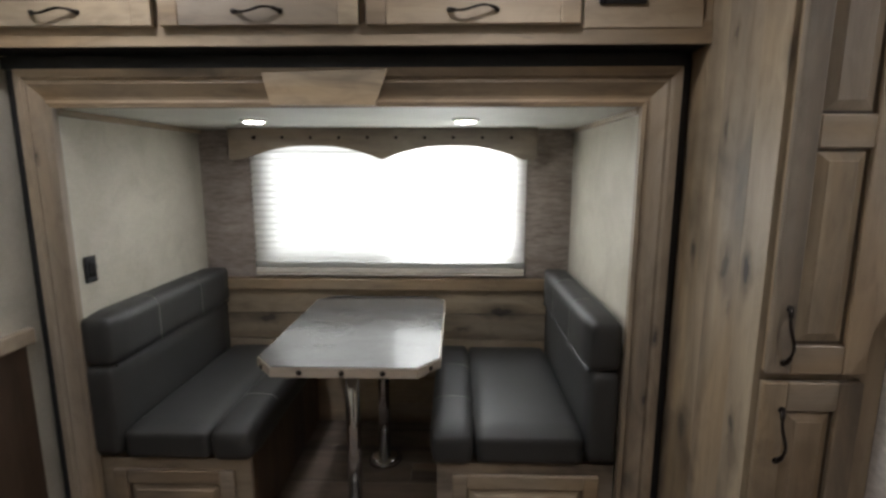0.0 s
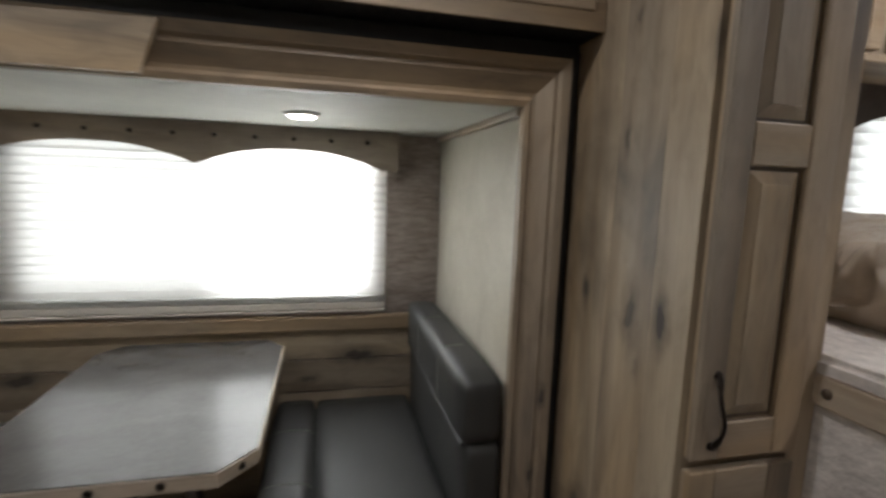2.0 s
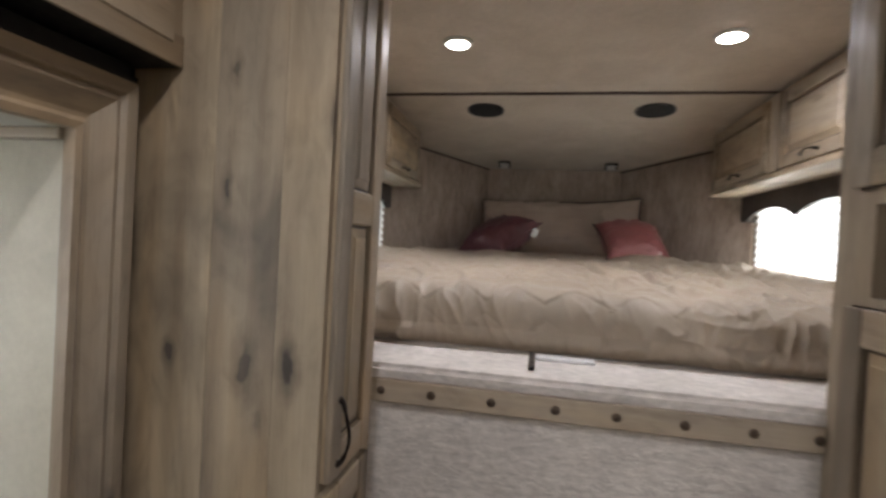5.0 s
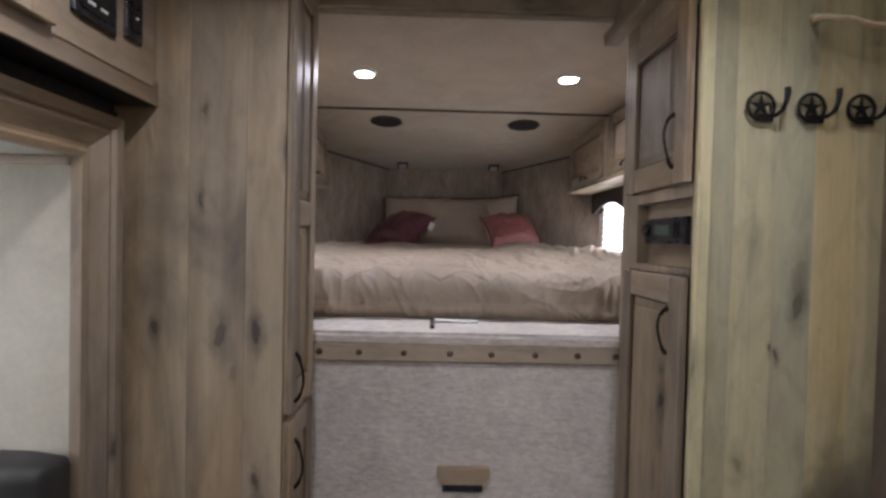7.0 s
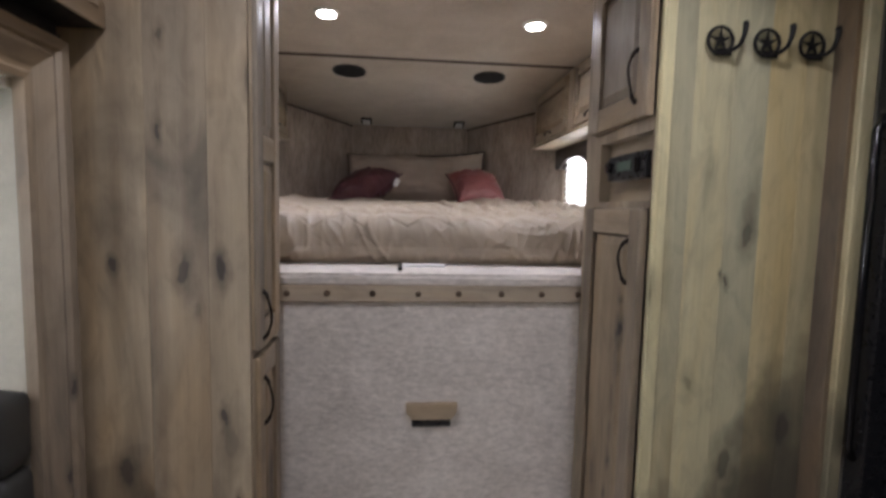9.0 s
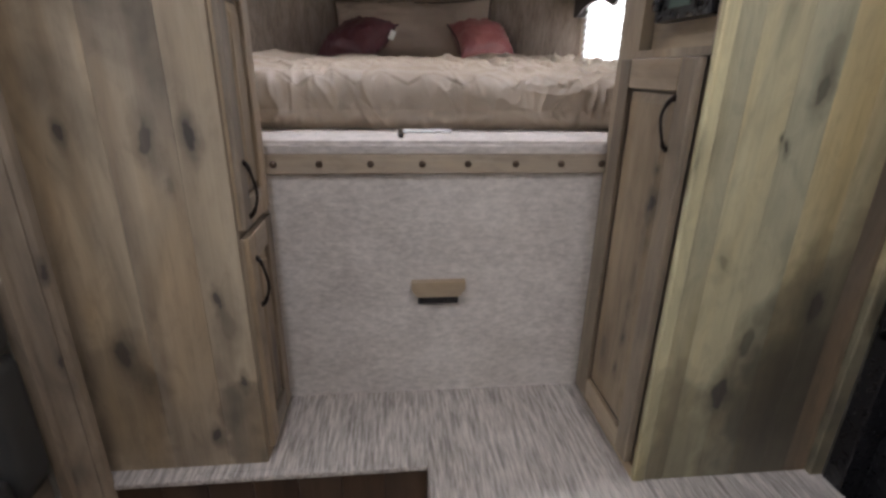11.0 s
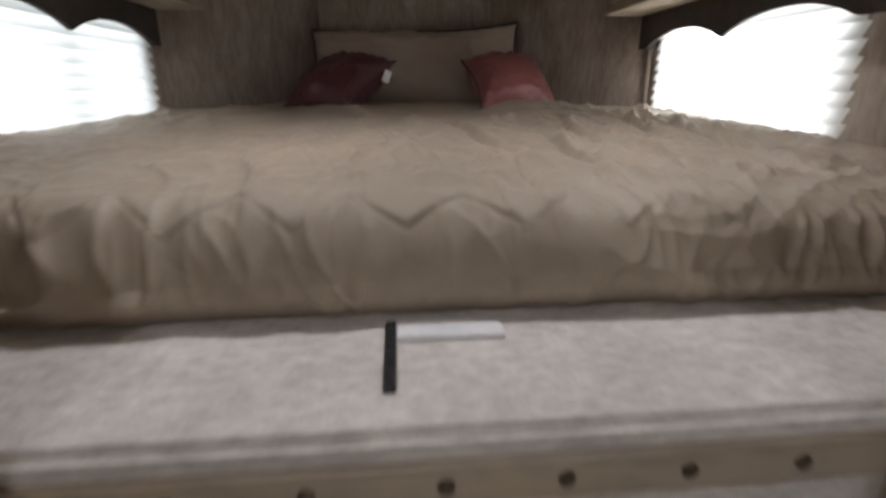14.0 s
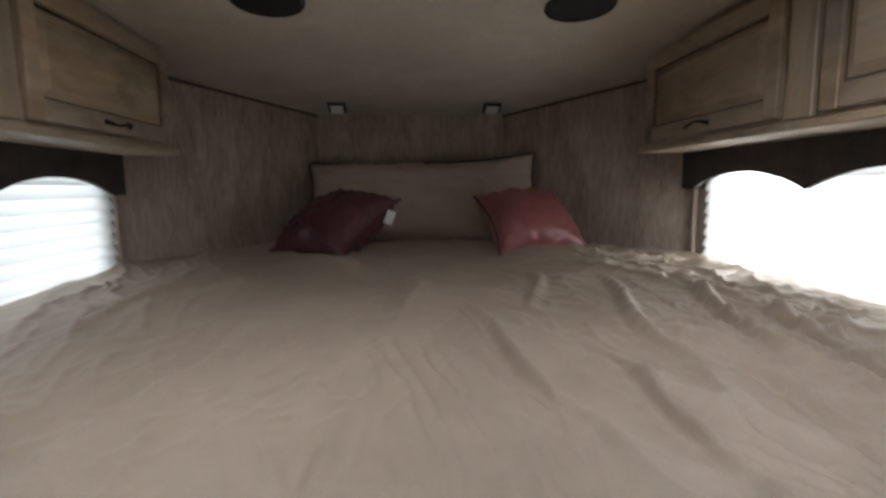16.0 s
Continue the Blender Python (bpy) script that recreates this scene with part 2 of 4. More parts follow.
carpet_wall = mottled("pale_grey_carpet_on_riser", (0.57, 0.525, 0.48), (0.76, 0.705, 0.65), 7.0, (1, 0.7, 1), 0.95, 1.0, 75.0, 0.005, 0.42, (0.7, 0.35, 0.8))
carpet_floor = mottled("ribbed_grey_carpet", (0.36, 0.32, 0.28), (0.68, 0.62, 0.56), 9.0, (0.3, 1, 1), 0.95, 1.0, 90.0, 0.008, 0.75, (0.1, 1, 1))
valance_dark = mottled("dark_valance_fabric", (0.045, 0.037, 0.033), (0.075, 0.063, 0.056), 9.0, (1, 1, 1), 0.8, 0.4, 80.0)
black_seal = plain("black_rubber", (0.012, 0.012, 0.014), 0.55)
leather = plain("charcoal_leatherette", (0.041, 0.041, 0.039), 0.5, 0.0, 0.35, 260.0)
leather_dark = plain("black_leatherette", (0.022, 0.023, 0.025), 0.45, 0.0, 0.35, 260.0)
thread = plain("pale_thread", (0.3, 0.3, 0.28), 0.7)
chrome = plain("polished_chrome", (0.72, 0.73, 0.75), 0.12, 1.0)
bronze = plain("oil_rubbed_bronze", (0.035, 0.028, 0.024), 0.38, 0.85, 0.2, 120.0)
brass = plain("worn_bronze_nail", (0.16, 0.12, 0.09), 0.35, 0.8, 0.2, 120.0)
black_iron = plain("black_cast_iron", (0.014, 0.013, 0.013), 0.45, 0.5, 0.3, 120.0)
black_plastic = plain("black_plastic", (0.015, 0.015, 0.017), 0.3)
black_gloss = plain("dark_glossy_glass", (0.008, 0.009, 0.011), 0.08)
blind_rail = plain("pale_tan_blind_rail", (0.78, 0.73, 0.65), 0.45)
white_plastic = plain("white_plastic", (0.72, 0.71, 0.68), 0.4)
cloth_bed = plain("tan_satin_comforter", (0.385, 0.315, 0.24), 0.57, 0.0, 0.08, 300.0)
cloth_sham = plain("tan_sham_fabric", (0.42, 0.33, 0.26), 0.6, 0.0, 0.1, 300.0)
# Shaded copy of the dusty red satin, darker for the pillow in the corner.
cloth_red_shaded = plain("dusty_red_satin_shaded", (0.095, 0.029, 0.034), 0.42, 0.0, 0.1, 300.0)
cloth_red = plain("dusty_red_satin", (0.265, 0.088, 0.083), 0.42, 0.0, 0.1, 300.0)
cloth_dark = plain("dark_brown_piping", (0.075, 0.05, 0.042), 0.7)
speaker_mesh = plain("black_speaker_grille", (0.012, 0.012, 0.012), 0.7, 0.0, 0.6, 400.0)
led = glow("led_lens", (1.0, 0.98, 0.93), 30.0)
lcd = glow("green_lcd", (0.05, 0.08, 0.06), 0.12)
daylight = glow("daylight_backdrop", (0.95, 0.98, 1.0), 3.0)
table_top = mottled("grey_laminate_table_top", (0.07, 0.068, 0.064), (0.105, 0.102, 0.097), 8.0, (0.5, 1, 1), 0.17, 0.01, 90.0, 0.0003, 0.3, (0.6, 1, 1))


table_top.node_tree.nodes["Principled BSDF"].inputs["Specular IOR Level"].default_value = 0.5
glaze = wood("dark_glazed_groove", (0.06, 0.045, 0.033), (0.09, 0.067, 0.048), (0.13, 0.1, 0.072), "z", (), 0.5, 0.4)


def make_blind():
    m, nt, b = shader("white_blind_slat")
    out = nt.nodes["Material Output"]
    b.inputs["Base Color"].default_value = (0.78, 0.77, 0.73, 1)
    b.inputs["Roughness"].default_value = 0.5
    tr = nt.nodes.new("ShaderNodeBsdfTranslucent")
    tr.inputs[0].default_value = (0.8, 0.8, 0.77, 1)
    ms = nt.nodes.new("ShaderNodeMixShader")
    ms.inputs[0].default_value = 0.45
    nt.links.new(b.outputs[0], ms.inputs[1])
    nt.links.new(tr.outputs[0], ms.inputs[2])
    nt.links.new(ms.outputs[0], out.inputs[0])
    return m


def make_glass():
    m, nt, b = shader("window_glass")
    b.inputs["Base Color"].default_value = (0.95, 0.97, 0.96, 1)
    b.inputs["Roughness"].default_value = 0.02
    b.inputs["Transmission Weight"].default_value = 1.0
    b.inputs["IOR"].default_value = 1.05
    return m


blind_mat, glass = make_blind(), make_glass()


# shape helpers
def link(name, bm, material, smooth=False):
    me = bpy.data.meshes.new(name)
    bmesh.ops.recalc_face_normals(bm, faces=bm.faces)
    bm.to_mesh(me)
    bm.free()
    me.materials.append(material)
    if smooth:
        for p in me.polygons:
            p.use_smooth = True
    return new(name, me)


def thing(name, base, label, category, group="", kind=""):
    ob = new(name)
    ob.location = base
    return tagged(ob, label, category, group, kind)


def standing(ob):
    """Where ob stands in the world."""
    m = Matrix.Translation(ob.location)
    return standing(ob.parent) @ ob.matrix_parent_inverse @ m if ob.parent else m


def under(ob, parent):
    """Make ob, given in world coordinates, a part of parent."""
    ob.parent = parent
    ob.matrix_parent_inverse = standing(parent).inverted()
    return ob


def part(name, bm, material, parent, label="", smooth=False):
    ob = link(name, bm, material, smooth)
    under(ob, parent)
    if label:
        tagged(ob, label)
    return ob


def solo(name, bm, material, label, category, group="", kind="", smooth=False):
    return tagged(link(name, bm, material, smooth), label, category, group, kind)


def box(lo, hi, bevel=0.0, segments=1, bm=None, m=None):
    bm = bm or bmesh.new()
    made = bmesh.ops.create_cube(bm, size=1.0)["verts"]
    for v in made:
        v.co = Vector([(lo[i] + hi[i]) / 2 + v.co[i] * (hi[i] - lo[i]) for i in range(3)])
    if bevel:
        edges = list({e for v in made for e in v.link_edges})
        out = bmesh.ops.bevel(bm, geom=edges, offset=bevel, segments=segments, affect="EDGES", profile=0.5)
        made = list({v for f in out["faces"] for v in f.verts} | {v for v in made if v.is_valid})
    if m is not None:
        bmesh.ops.transform(bm, matrix=m, verts=made)
    return bm


def boxes(*pairs, bevel=0.0, m=None):
    bm = bmesh.new()
    for lo, hi in pairs:
        box(lo, hi, bevel, 1, bm, m)
    return bm


def outline(points, depth, m):
    """A flat outline in local x and z, given depth along local y."""
    bm = bmesh.new()
    f = bm.faces.new([bm.verts.new((x, 0, z)) for x, z in points])
    ext = bmesh.ops.extrude_face_region(bm, geom=[f])["geom"]
    bmesh.ops.translate(bm, vec=(0, depth, 0), verts=[g for g in ext if isinstance(g, bmesh.types.BMVert)])
    bmesh.ops.transform(bm, matrix=m, verts=bm.verts)
    return bm


def tube(points, radius, sides=8, bm=None):
    """A round tube along points; radius is a number or one for each point."""
    bm = bm or bmesh.new()
    pts = [Vector(p) for p in points]
    rings = []
    for i, p in enumerate(pts):
        d = (pts[min(i + 1, len(pts) - 1)] - pts[max(i - 1, 0)]).normalized()
        side = d.cross(Vector((0.31, 0.17, 0.93))).normalized()
        up = side.cross(d)
        r = radius[i] if isinstance(radius, (list, tuple)) else radius
        rings.append([bm.verts.new(p + (side * math.cos(a) + up * math.sin(a)) * r) for a in [2 * math.pi * k / sides for k in range(sides)]])
    for a, b in zip(rings, rings[1:]):
        for k in range(sides):
            bm.faces.new((a[k], a[(k + 1) % sides], b[(k + 1) % sides], b[k]))
    bm.faces.new(rings[0][::-1])
    bm.faces.new(rings[-1])
    return bm


def disc(m, r0, r1, h, sides=24, bm=None):
    """A short cylinder or cone along local z."""
    bm = bm or bmesh.new()
    made = bmesh.ops.create_cone(bm, cap_ends=True, segments=sides, radius1=r0, radius2=r1, depth=h)["verts"]
    bmesh.ops.transform(bm, matrix=m, verts=made)
    return bm


def stud(m, r=0.009):
    """A domed nail head on local z."""
    bm = bmesh.new()
    bmesh.ops.create_uvsphere(bm, u_segments=10, v_segments=6, radius=r)
    for v in bm.verts:
        v.co.z = max(v.co.z * 0.6, -0.001)
    bmesh.ops.transform(bm, matrix=m, verts=bm.verts)
    return bm


FACE_X = pose(0, 0, 0, 0, 0, -90)            # local front is -x
FACE_BACK = pose(0, 0, 0, 0, 0, 180)         # local front is +y


def handle(m, parent, length=0.14):
    """A dark arched pull with flattened twisted ends, along local z, standing off local -y."""
    pts, rad = [], []
    n = 18
    for i in range(n + 1):
        s = i / n
        z = (s - 0.5) * length
        bow = math.sin(math.pi * s) ** 0.7
        pts.append(m @ Vector((0.007 * math.sin(2 * math.pi * s), -0.004 - 0.02 * bow, z)))
        rad.append(0.0058 if s < 0.16 or s > 0.84 else 0.0032 + 0.001 * math.sin(math.pi * s))
    bm = tube(pts, rad, 8)
    for z in (-length / 2, length / 2):
        disc(m @ pose(0, -0.003, z, 90, 0, 0), 0.009, 0.006, 0.006, 10, bm)
    part("handle", bm, bronze, parent, "dark bronze arched pull", True)


def cabinet_door(parent, m, w, h, mat, panels, pull=None, stile=0.055, depth=0.022, pull_turn=0, plen=0.14, name="door", cross=None):
    """A framed door, local x from 0 to w, z from 0 to h, front towards local -y. panels: z ranges of its raised fields."""
    d = part(name, box((0.002, -0.007, 0.002), (w - 0.002, 0, h - 0.002), 0.0, 1, None, m), mat, parent)
    for a in (0, w - stile):
        part("stile", box((a, -depth, 0), (a + stile, -0.0072, h), 0.004, 2, None, m), mat, d)
    cuts = [0.0] + [z for p in panels for z in p] + [h]
    for a, b in zip(cuts[::2], cuts[1::2]):
        part("rail", box((stile, -depth + 0.001, a), (w - stile, -0.0072, b), 0.003, 1, None, m), cross or mat, d)
    for a, b in panels:
        pb = bmesh.new()
        x0, x1 = stile, w - stile
        e = min(0.028, (x1 - x0) * 0.22)
        ring = [[(x0, a), (x1, a), (x1, b), (x0, b)], [(x0 + 0.008, a + 0.008), (x1 - 0.008, a + 0.008), (x1 - 0.008, b - 0.008), (x0 + 0.008, b - 0.008)],
                [(x0 + e, a + e), (x1 - e, a + e), (x1 - e, b - e), (x0 + e, b - e)], [(x0 + e + 0.003, a + e + 0.003), (x1 - e - 0.003, a + e + 0.003), (x1 - e - 0.003, b - e - 0.003), (x0 + e + 0.003, b - e - 0.003)]]
        ys = (-0.0075, -0.0075, -0.016, -0.019)
        vs = [[pb.verts.new(m @ Vector((x, y, z))) for x, z in r] for r, y in zip(ring, ys)]
        for r, s in zip(vs, vs[1:]):
            for k in range(4):
                pb.faces.new((r[k], r[(k + 1) % 4], s[(k + 1) % 4], s[k]))
        pb.faces.new(vs[-1])
        rp = part("raised_panel", pb, mat, d)
        rp.data.materials.append(glaze)
        for f in list(rp.data.polygons)[:4]:
            f.material_index = 1
    if pull:
        handle(m @ pose(pull[0], -depth, pull[1], 0, pull_turn, 0), d, plen)
    return d


def structure(name, bm, mat, label):
    return solo(name, bm, mat, label, "structure", kind="structure")


# ---- structure: main room ----
Y_R, Y_L = 0.40, 2.6          # entry side and dinette side of the living space
N_R, N_L = 0.40, 2.78         # side walls of the bed space
floor_ob = structure("floor", box((-0.7, 0.2, -0.06), (2.1, 3.7, -0.012)), black_seal, "dark subfloor under wooden floor planks")
structure("ceiling", box((-0.75, 0.2, 2.34), (2.0, 2.85, 2.4)), headliner, "beige ceiling liner over the living space")
structure("wall_bath", boxes(((-0.7, 0.2, 0), (-0.6, 2.85, 2.34))), cream, "cream wall beside the dinette")
structure("wall_entry", boxes(((-0.6, 0.27, 0), (0.65, 0.40, 2.34)), ((0.65, 0.27, 2.02), (1.49, 0.40, 2.34)), ((1.49, 0.27, 0), (2.0, 0.40, 2.34))), cream, "cream wall around the entry door")
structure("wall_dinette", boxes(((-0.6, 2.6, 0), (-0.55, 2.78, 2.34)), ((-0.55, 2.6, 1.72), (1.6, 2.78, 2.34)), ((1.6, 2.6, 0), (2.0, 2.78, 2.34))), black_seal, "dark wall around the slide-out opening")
structure("baseboard", box((-0.6, 0.4, 0), (-0.585, 2.5, 0.84)), wood_brown, "dark brown wooden wainscot below the rail")
structure("trim", box((-0.6, 0.4, 0.84), (-0.57, 2.53, 0.9), 0.008, 2), wood_y, "pale wooden chair rail on the cream wall")

# slide-out box
structure("slide_wall_left", box((-0.52, 2.6, 0), (-0.47, 3.62, 1.7)), cream, "cream side wall of the dinette slide-out")
structure("slide_wall_right", box((1.53, 2.6, 0), (1.58, 3.62, 1.7)), cream, "cream side wall of the dinette slide-out")
structure("slide_ceiling", box((-0.47, 2.6, 1.655), (1.53, 3.55, 1.7)), slide_ceiling, "white ceiling of the dinette slide-out")
W0, W1, WZ0, WZ1 = -0.12, 1.22, 0.95, 1.60
structure("slide_wall_back", boxes(((-0.47, 3.55, 0), (W0, 3.62, 1.655)), ((W1, 3.55, 0), (1.53, 3.62, 1.655)), ((W0, 3.55, 0), (W1, 3.62, WZ0)), ((W0, 3.55, WZ1), (W1, 3.62, 1.655))), mauve, "mauve woven wallpaper behind the dinette")
for xa, xb, s in ((-0.47, -0.447, 1), (1.508, 1.53, -1)):
    structure("slide_cornice", box((xa, 2.601, 1.63), (xb, 3.549, 1.6545), 0.006, 2), wood_y, "narrow wooden cornice strip in the slide-out")

# frame round the slide-out
fr = thing("slide_frame", (0.5, 2.57, 0), "pale stained wooden moulding framing the dinette opening", "frame", kind="structure")


def moulding(z0, z1, horizontal, a0, a1, left=0.0, right=0.0):
    """Stepped picture-frame moulding with mitred ends; across: inner edge z0 to outer edge z1; left, right: the mitres' lengths."""
    prof = [(0.0, 0.0), (0.0, -0.028), (0.12, -0.032), (0.2, -0.024), (0.28, -0.026), (0.62, -0.05), (0.72, -0.047), (0.78, -0.058), (1.0, -0.06), (1.0, 0.0)]
    bm = bmesh.new()
    w = z1 - z0
    ends = []
    for end in (0, 1):
        ring = []
        for u, d in prof:
            q = z0 + u * w
            along = (a0 - u * left) if end == 0 else (a1 + u * right)
            if horizontal:
                ring.append(bm.verts.new((along, 2.6 + d, q)))
            else:
                ring.append(bm.verts.new((q, 2.6 + d, along)))
        ends.append(ring)
    n = len(prof)
    for k in range(n):
        bm.faces.new((ends[0][k], ends[0][(k + 1) % n], ends[1][(k + 1) % n], ends[1][k]))
    bm.faces.new(ends[0])
    bm.faces.new(ends[1][::-1])
    return bm


part("moulding", moulding(1.652, 1.77, True, -0.45, 1.516, 0.085, 0.11), wood_x, fr, "horizontal head moulding")
part("moulding", moulding(1.516, 1.626, False, 0.0, 1.652, 0.0, 0.118), wood_frame, fr)
part("moulding", moulding(-0.45, -0.535, False, 0.0, 1.652, 0.0, 0.118), wood_frame, fr)
part("keystone", outline([(0.29, 1.752), (0.692, 1.762), (0.652, 1.652), (0.316, 1.652)], 0.02, pose(0, 2.522, 0)), wood_x, fr, "flat trapezoid keystone board")
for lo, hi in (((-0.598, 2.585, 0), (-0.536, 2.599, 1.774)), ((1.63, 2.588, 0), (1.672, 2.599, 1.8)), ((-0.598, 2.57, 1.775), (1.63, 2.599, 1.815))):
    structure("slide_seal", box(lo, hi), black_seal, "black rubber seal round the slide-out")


# ---- windows with blinds ----
def window(name, m, w, z0, z1, bw, bz0, bz1, power, label, tint=(0.93, 0.97, 1.0), halves=(1.0, 1.0), pitch=0.034):
    """Local x across, local -y into the room; the opening is w wide, the blind bw wide."""
    t = thing(name, m @ Vector((0, 0, z0)), label, "window", kind="structure")
    part("window_frame", boxes(((-w / 2, 0.03, z0), (-w / 2 + 0.03, 0.06, z1)), ((w / 2 - 0.03, 0.03, z0), (w / 2, 0.06, z1)), ((-w / 2 + 0.03, 0.03, z0), (w / 2 - 0.03, 0.06, z0 + 0.03)),
                               ((-w / 2 + 0.03, 0.03, z1 - 0.03), (w / 2 - 0.03, 0.06, z1)), ((-0.012, 0.032, z0 + 0.03), (0.012, 0.058, z1 - 0.03)), m=m), black_plastic, t, "black window frame")
    for a, b in ((-w / 2 + 0.03, -0.012), (0.012, w / 2 - 0.03)):
        p = part("pane", box((a, 0.042, z0 + 0.03), (b, 0.047, z1 - 0.03), m=m), glass, t)
        p.visible_shadow = False
    blind = part("blind", box((-bw / 2, -0.045, bz1 - 0.03), (bw / 2, -0.008, bz1), 0.003, m=m), white_plastic, t, "white blind head rail")
    part("bottom_rail", box((-bw / 2, -0.044, bz0), (bw / 2, -0.01, bz0 + 0.012), 0.003, m=m), blind_rail, blind)
    part("bottom_rail", box((-bw / 2, -0.04, bz0 + 0.014), (bw / 2, -0.012, bz0 + 0.044), 0.005, 2, m=m), blind_rail, blind, "pale tan bottom rail")
    folds = 5
    for k in range(folds):
        part("folded_slat", box((-bw / 2, -0.041, bz0 + 0.047 + k * 0.0055), (bw / 2, -0.011, bz0 + 0.0505 + k * 0.0055), 0.0012, m=m), blind_mat, blind)
    low = bz0 + 0.047 + folds * 0.0055
    n = round((bz1 - 0.03 - low) / pitch)
    step = (bz1 - 0.03 - low) / n
    slat = bmesh.new()
    prof = [(-0.008, 0.0), (-0.012, step * 0.18), (-0.005, step * 0.5), (0.003, step * 0.82), (0.006, step + 0.003)]
    rows = [[slat.verts.new(m.to_3x3() @ Vector((s * bw / 2, y, z))) for s in (-1, 1)] for y, z in prof]
    for a, b in zip(rows, rows[1:]):
        slat.faces.new((a[0], a[1], b[1], b[0]))
    first = None
    for i in range(n):
        at = m @ Vector((0, -0.024, low + i * step))
        if first is None:
            first = link("slat", slat, blind_mat, True)
            ob = first
        else:
            ob = new("slat", first.data)
        ob.location = at
        under(ob, blind)
    for side, share in zip((-1, 1), halves):
        area_lamp("daylight_" + name, m @ pose(side * w / 4, 0.024, (z0 + z1) / 2, -90, 0, 0), w / 2 - 0.03, z1 - z0 - 0.05, power * share / 2, tint)
    return t


window("window_1", pose((W0 + W1) / 2, 3.55, 0), W1 - W0, WZ0, WZ1, 1.47, 0.872, 1.63, WINDOW_POWER, "wide sliding window with closed white slatted blind glowing with daylight", halves=(0.19, 1.65))
structure("backdrop", box((-1.5, 4.6, -0.5), (2.5, 4.62, 3)), daylight, "bright overcast daylight outside")


def scallop(x0, x1, ztop, zbot, lobes, depth, m, rise=0.075):
    pts = [(x0, zbot), (x0, ztop), (x1, ztop), (x1, zbot)]
    margin = 0.07
    span = (x1 - x0 - 2 * margin) / lobes
    arc = []
    for k in range(lobes):
        for i in range(13):
            s = i / 12
            arc.append((x1 - margin - span * (k + s), zbot + rise * (1 - abs(2 * s - 1) ** 2.2)))
    return outline(pts + arc, depth, m)


val = thing("valance", (0.53, 3.47, 1.49), "weathered grey wooden scalloped valance with nail heads over the dinette window", "valance")
part("board", scallop(-0.265, 1.325, 1.655, 1.495, 2, 0.018, pose(0, 3.452, 0), 0.072), wood_valance, val)
for xs in (-0.265, 1.307):
    part("return", box((xs, 3.47, 1.495), (xs + 0.018, 3.55, 1.655)), wood_y, val)
for i in range(10):
    part("nail_head", stud(pose(-0.13 + i * 0.147, 3.452, 1.607, 90, 0, 0), 0.009), bronze, val, "", True)

# boards behind the table
bk = thing("wainscot", (0.5, 3.54, 0.5), "pale knotty board wainscot with a rounded ledge rail", "wainscot", kind="structure")
part("rail", box((-0.47, 3.505, 0.785), (1.53, 3.548, 0.855), 0.012, 3), wood_x, bk, "rounded ledge rail")
for a, b in ((0.0, 0.28), (0.284, 0.5), (0.504, 0.65), (0.654, 0.783)):
    part("board", box((-0.47, 3.526, a), (1.53, 3.548, b), 0.003), wood_back, bk)

# ---- overhead cabinets above the dinette ----
ov = thing("overhead_cabinet", (0.5, 2.53, 1.82), "long pale stained wooden overhead cabinet with raised-panel doors", "cabinet")
part("body", box((-0.585, 2.56, 1.86), (1.28, 2.598, 2.338)), wood_x, ov, "cabinet back")
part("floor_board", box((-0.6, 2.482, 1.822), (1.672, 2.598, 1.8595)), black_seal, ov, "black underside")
part("top_board", box((-0.585, 2.482, 2.31), (1.28, 2.5595, 2.338)), wood_x, ov)
for xa, xb in ((-0.6, -0.5855), (-0.008, 0.012), (0.618, 0.64), (1.2805, 1.672)):
    part("divider", box((xa, 2.482, 1.86), (xb, 2.5595 if 0 < xb < 1 else 2.598, 2.3095 if 0 < xb < 1 else 2.338)), wood_z, ov)
part("light_rail", box((-0.6, 2.474, 1.82), (1.672, 2.4815, 1.888), 0.002), wood_x, ov, "pale bottom rail")
for a, b in ((-0.595, -0.006), (0.014, 0.618), (0.642, 1.278)):
    cabinet_door(ov, pose(a, 2.473, 1.874), b - a, 0.435, wood_x, [(0.075, 0.36)], pull=((b - a) / 2, 0.04), pull_turn=90, stile=0.06, plen=0.14)
part("control_board", box((1.29, 2.47, 1.864), (1.64, 2.481, 2.31), 0.003), wood_x, ov, "plain board carrying the control panels")
cp = thing("control_panel", (1.45, 2.468, 1.93), "black glossy control panel set in the overhead cabinet", "control panel")
part("bezel", box((1.33, 2.458, 1.93), (1.47, 2.4695, 2.2), 0.004), black_plastic, cp)
part("screen", box((1.345, 2.455, 1.95), (1.455, 2.4578, 2.185)), black_gloss, cp)
for k in range(4):
    for x in (1.365, 1.405):
        part("key", box((x, 2.4525, 1.965 + k * 0.05), (x + 0.022, 2.4549, 1.972 + k * 0.05)), white_plastic, cp)
cq = thing("switch_panel", (1.54, 2.468, 1.95), "small black rocker switch panel beside the control panel", "switch")
part("plate", box((1.505, 2.46, 1.95), (1.575, 2.4695, 2.12), 0.004), black_plastic, cq)
for z in (1.975, 2.035):
    rk = part("rocker", box((1.52, 2.455, z), (1.56, 2.4598, z + 0.045), 0.003), black_gloss, cq)
    part("mark", box((1.535, 2.4535, z + 0.03), (1.546, 2.4549, z + 0.035)), white_plastic, rk)


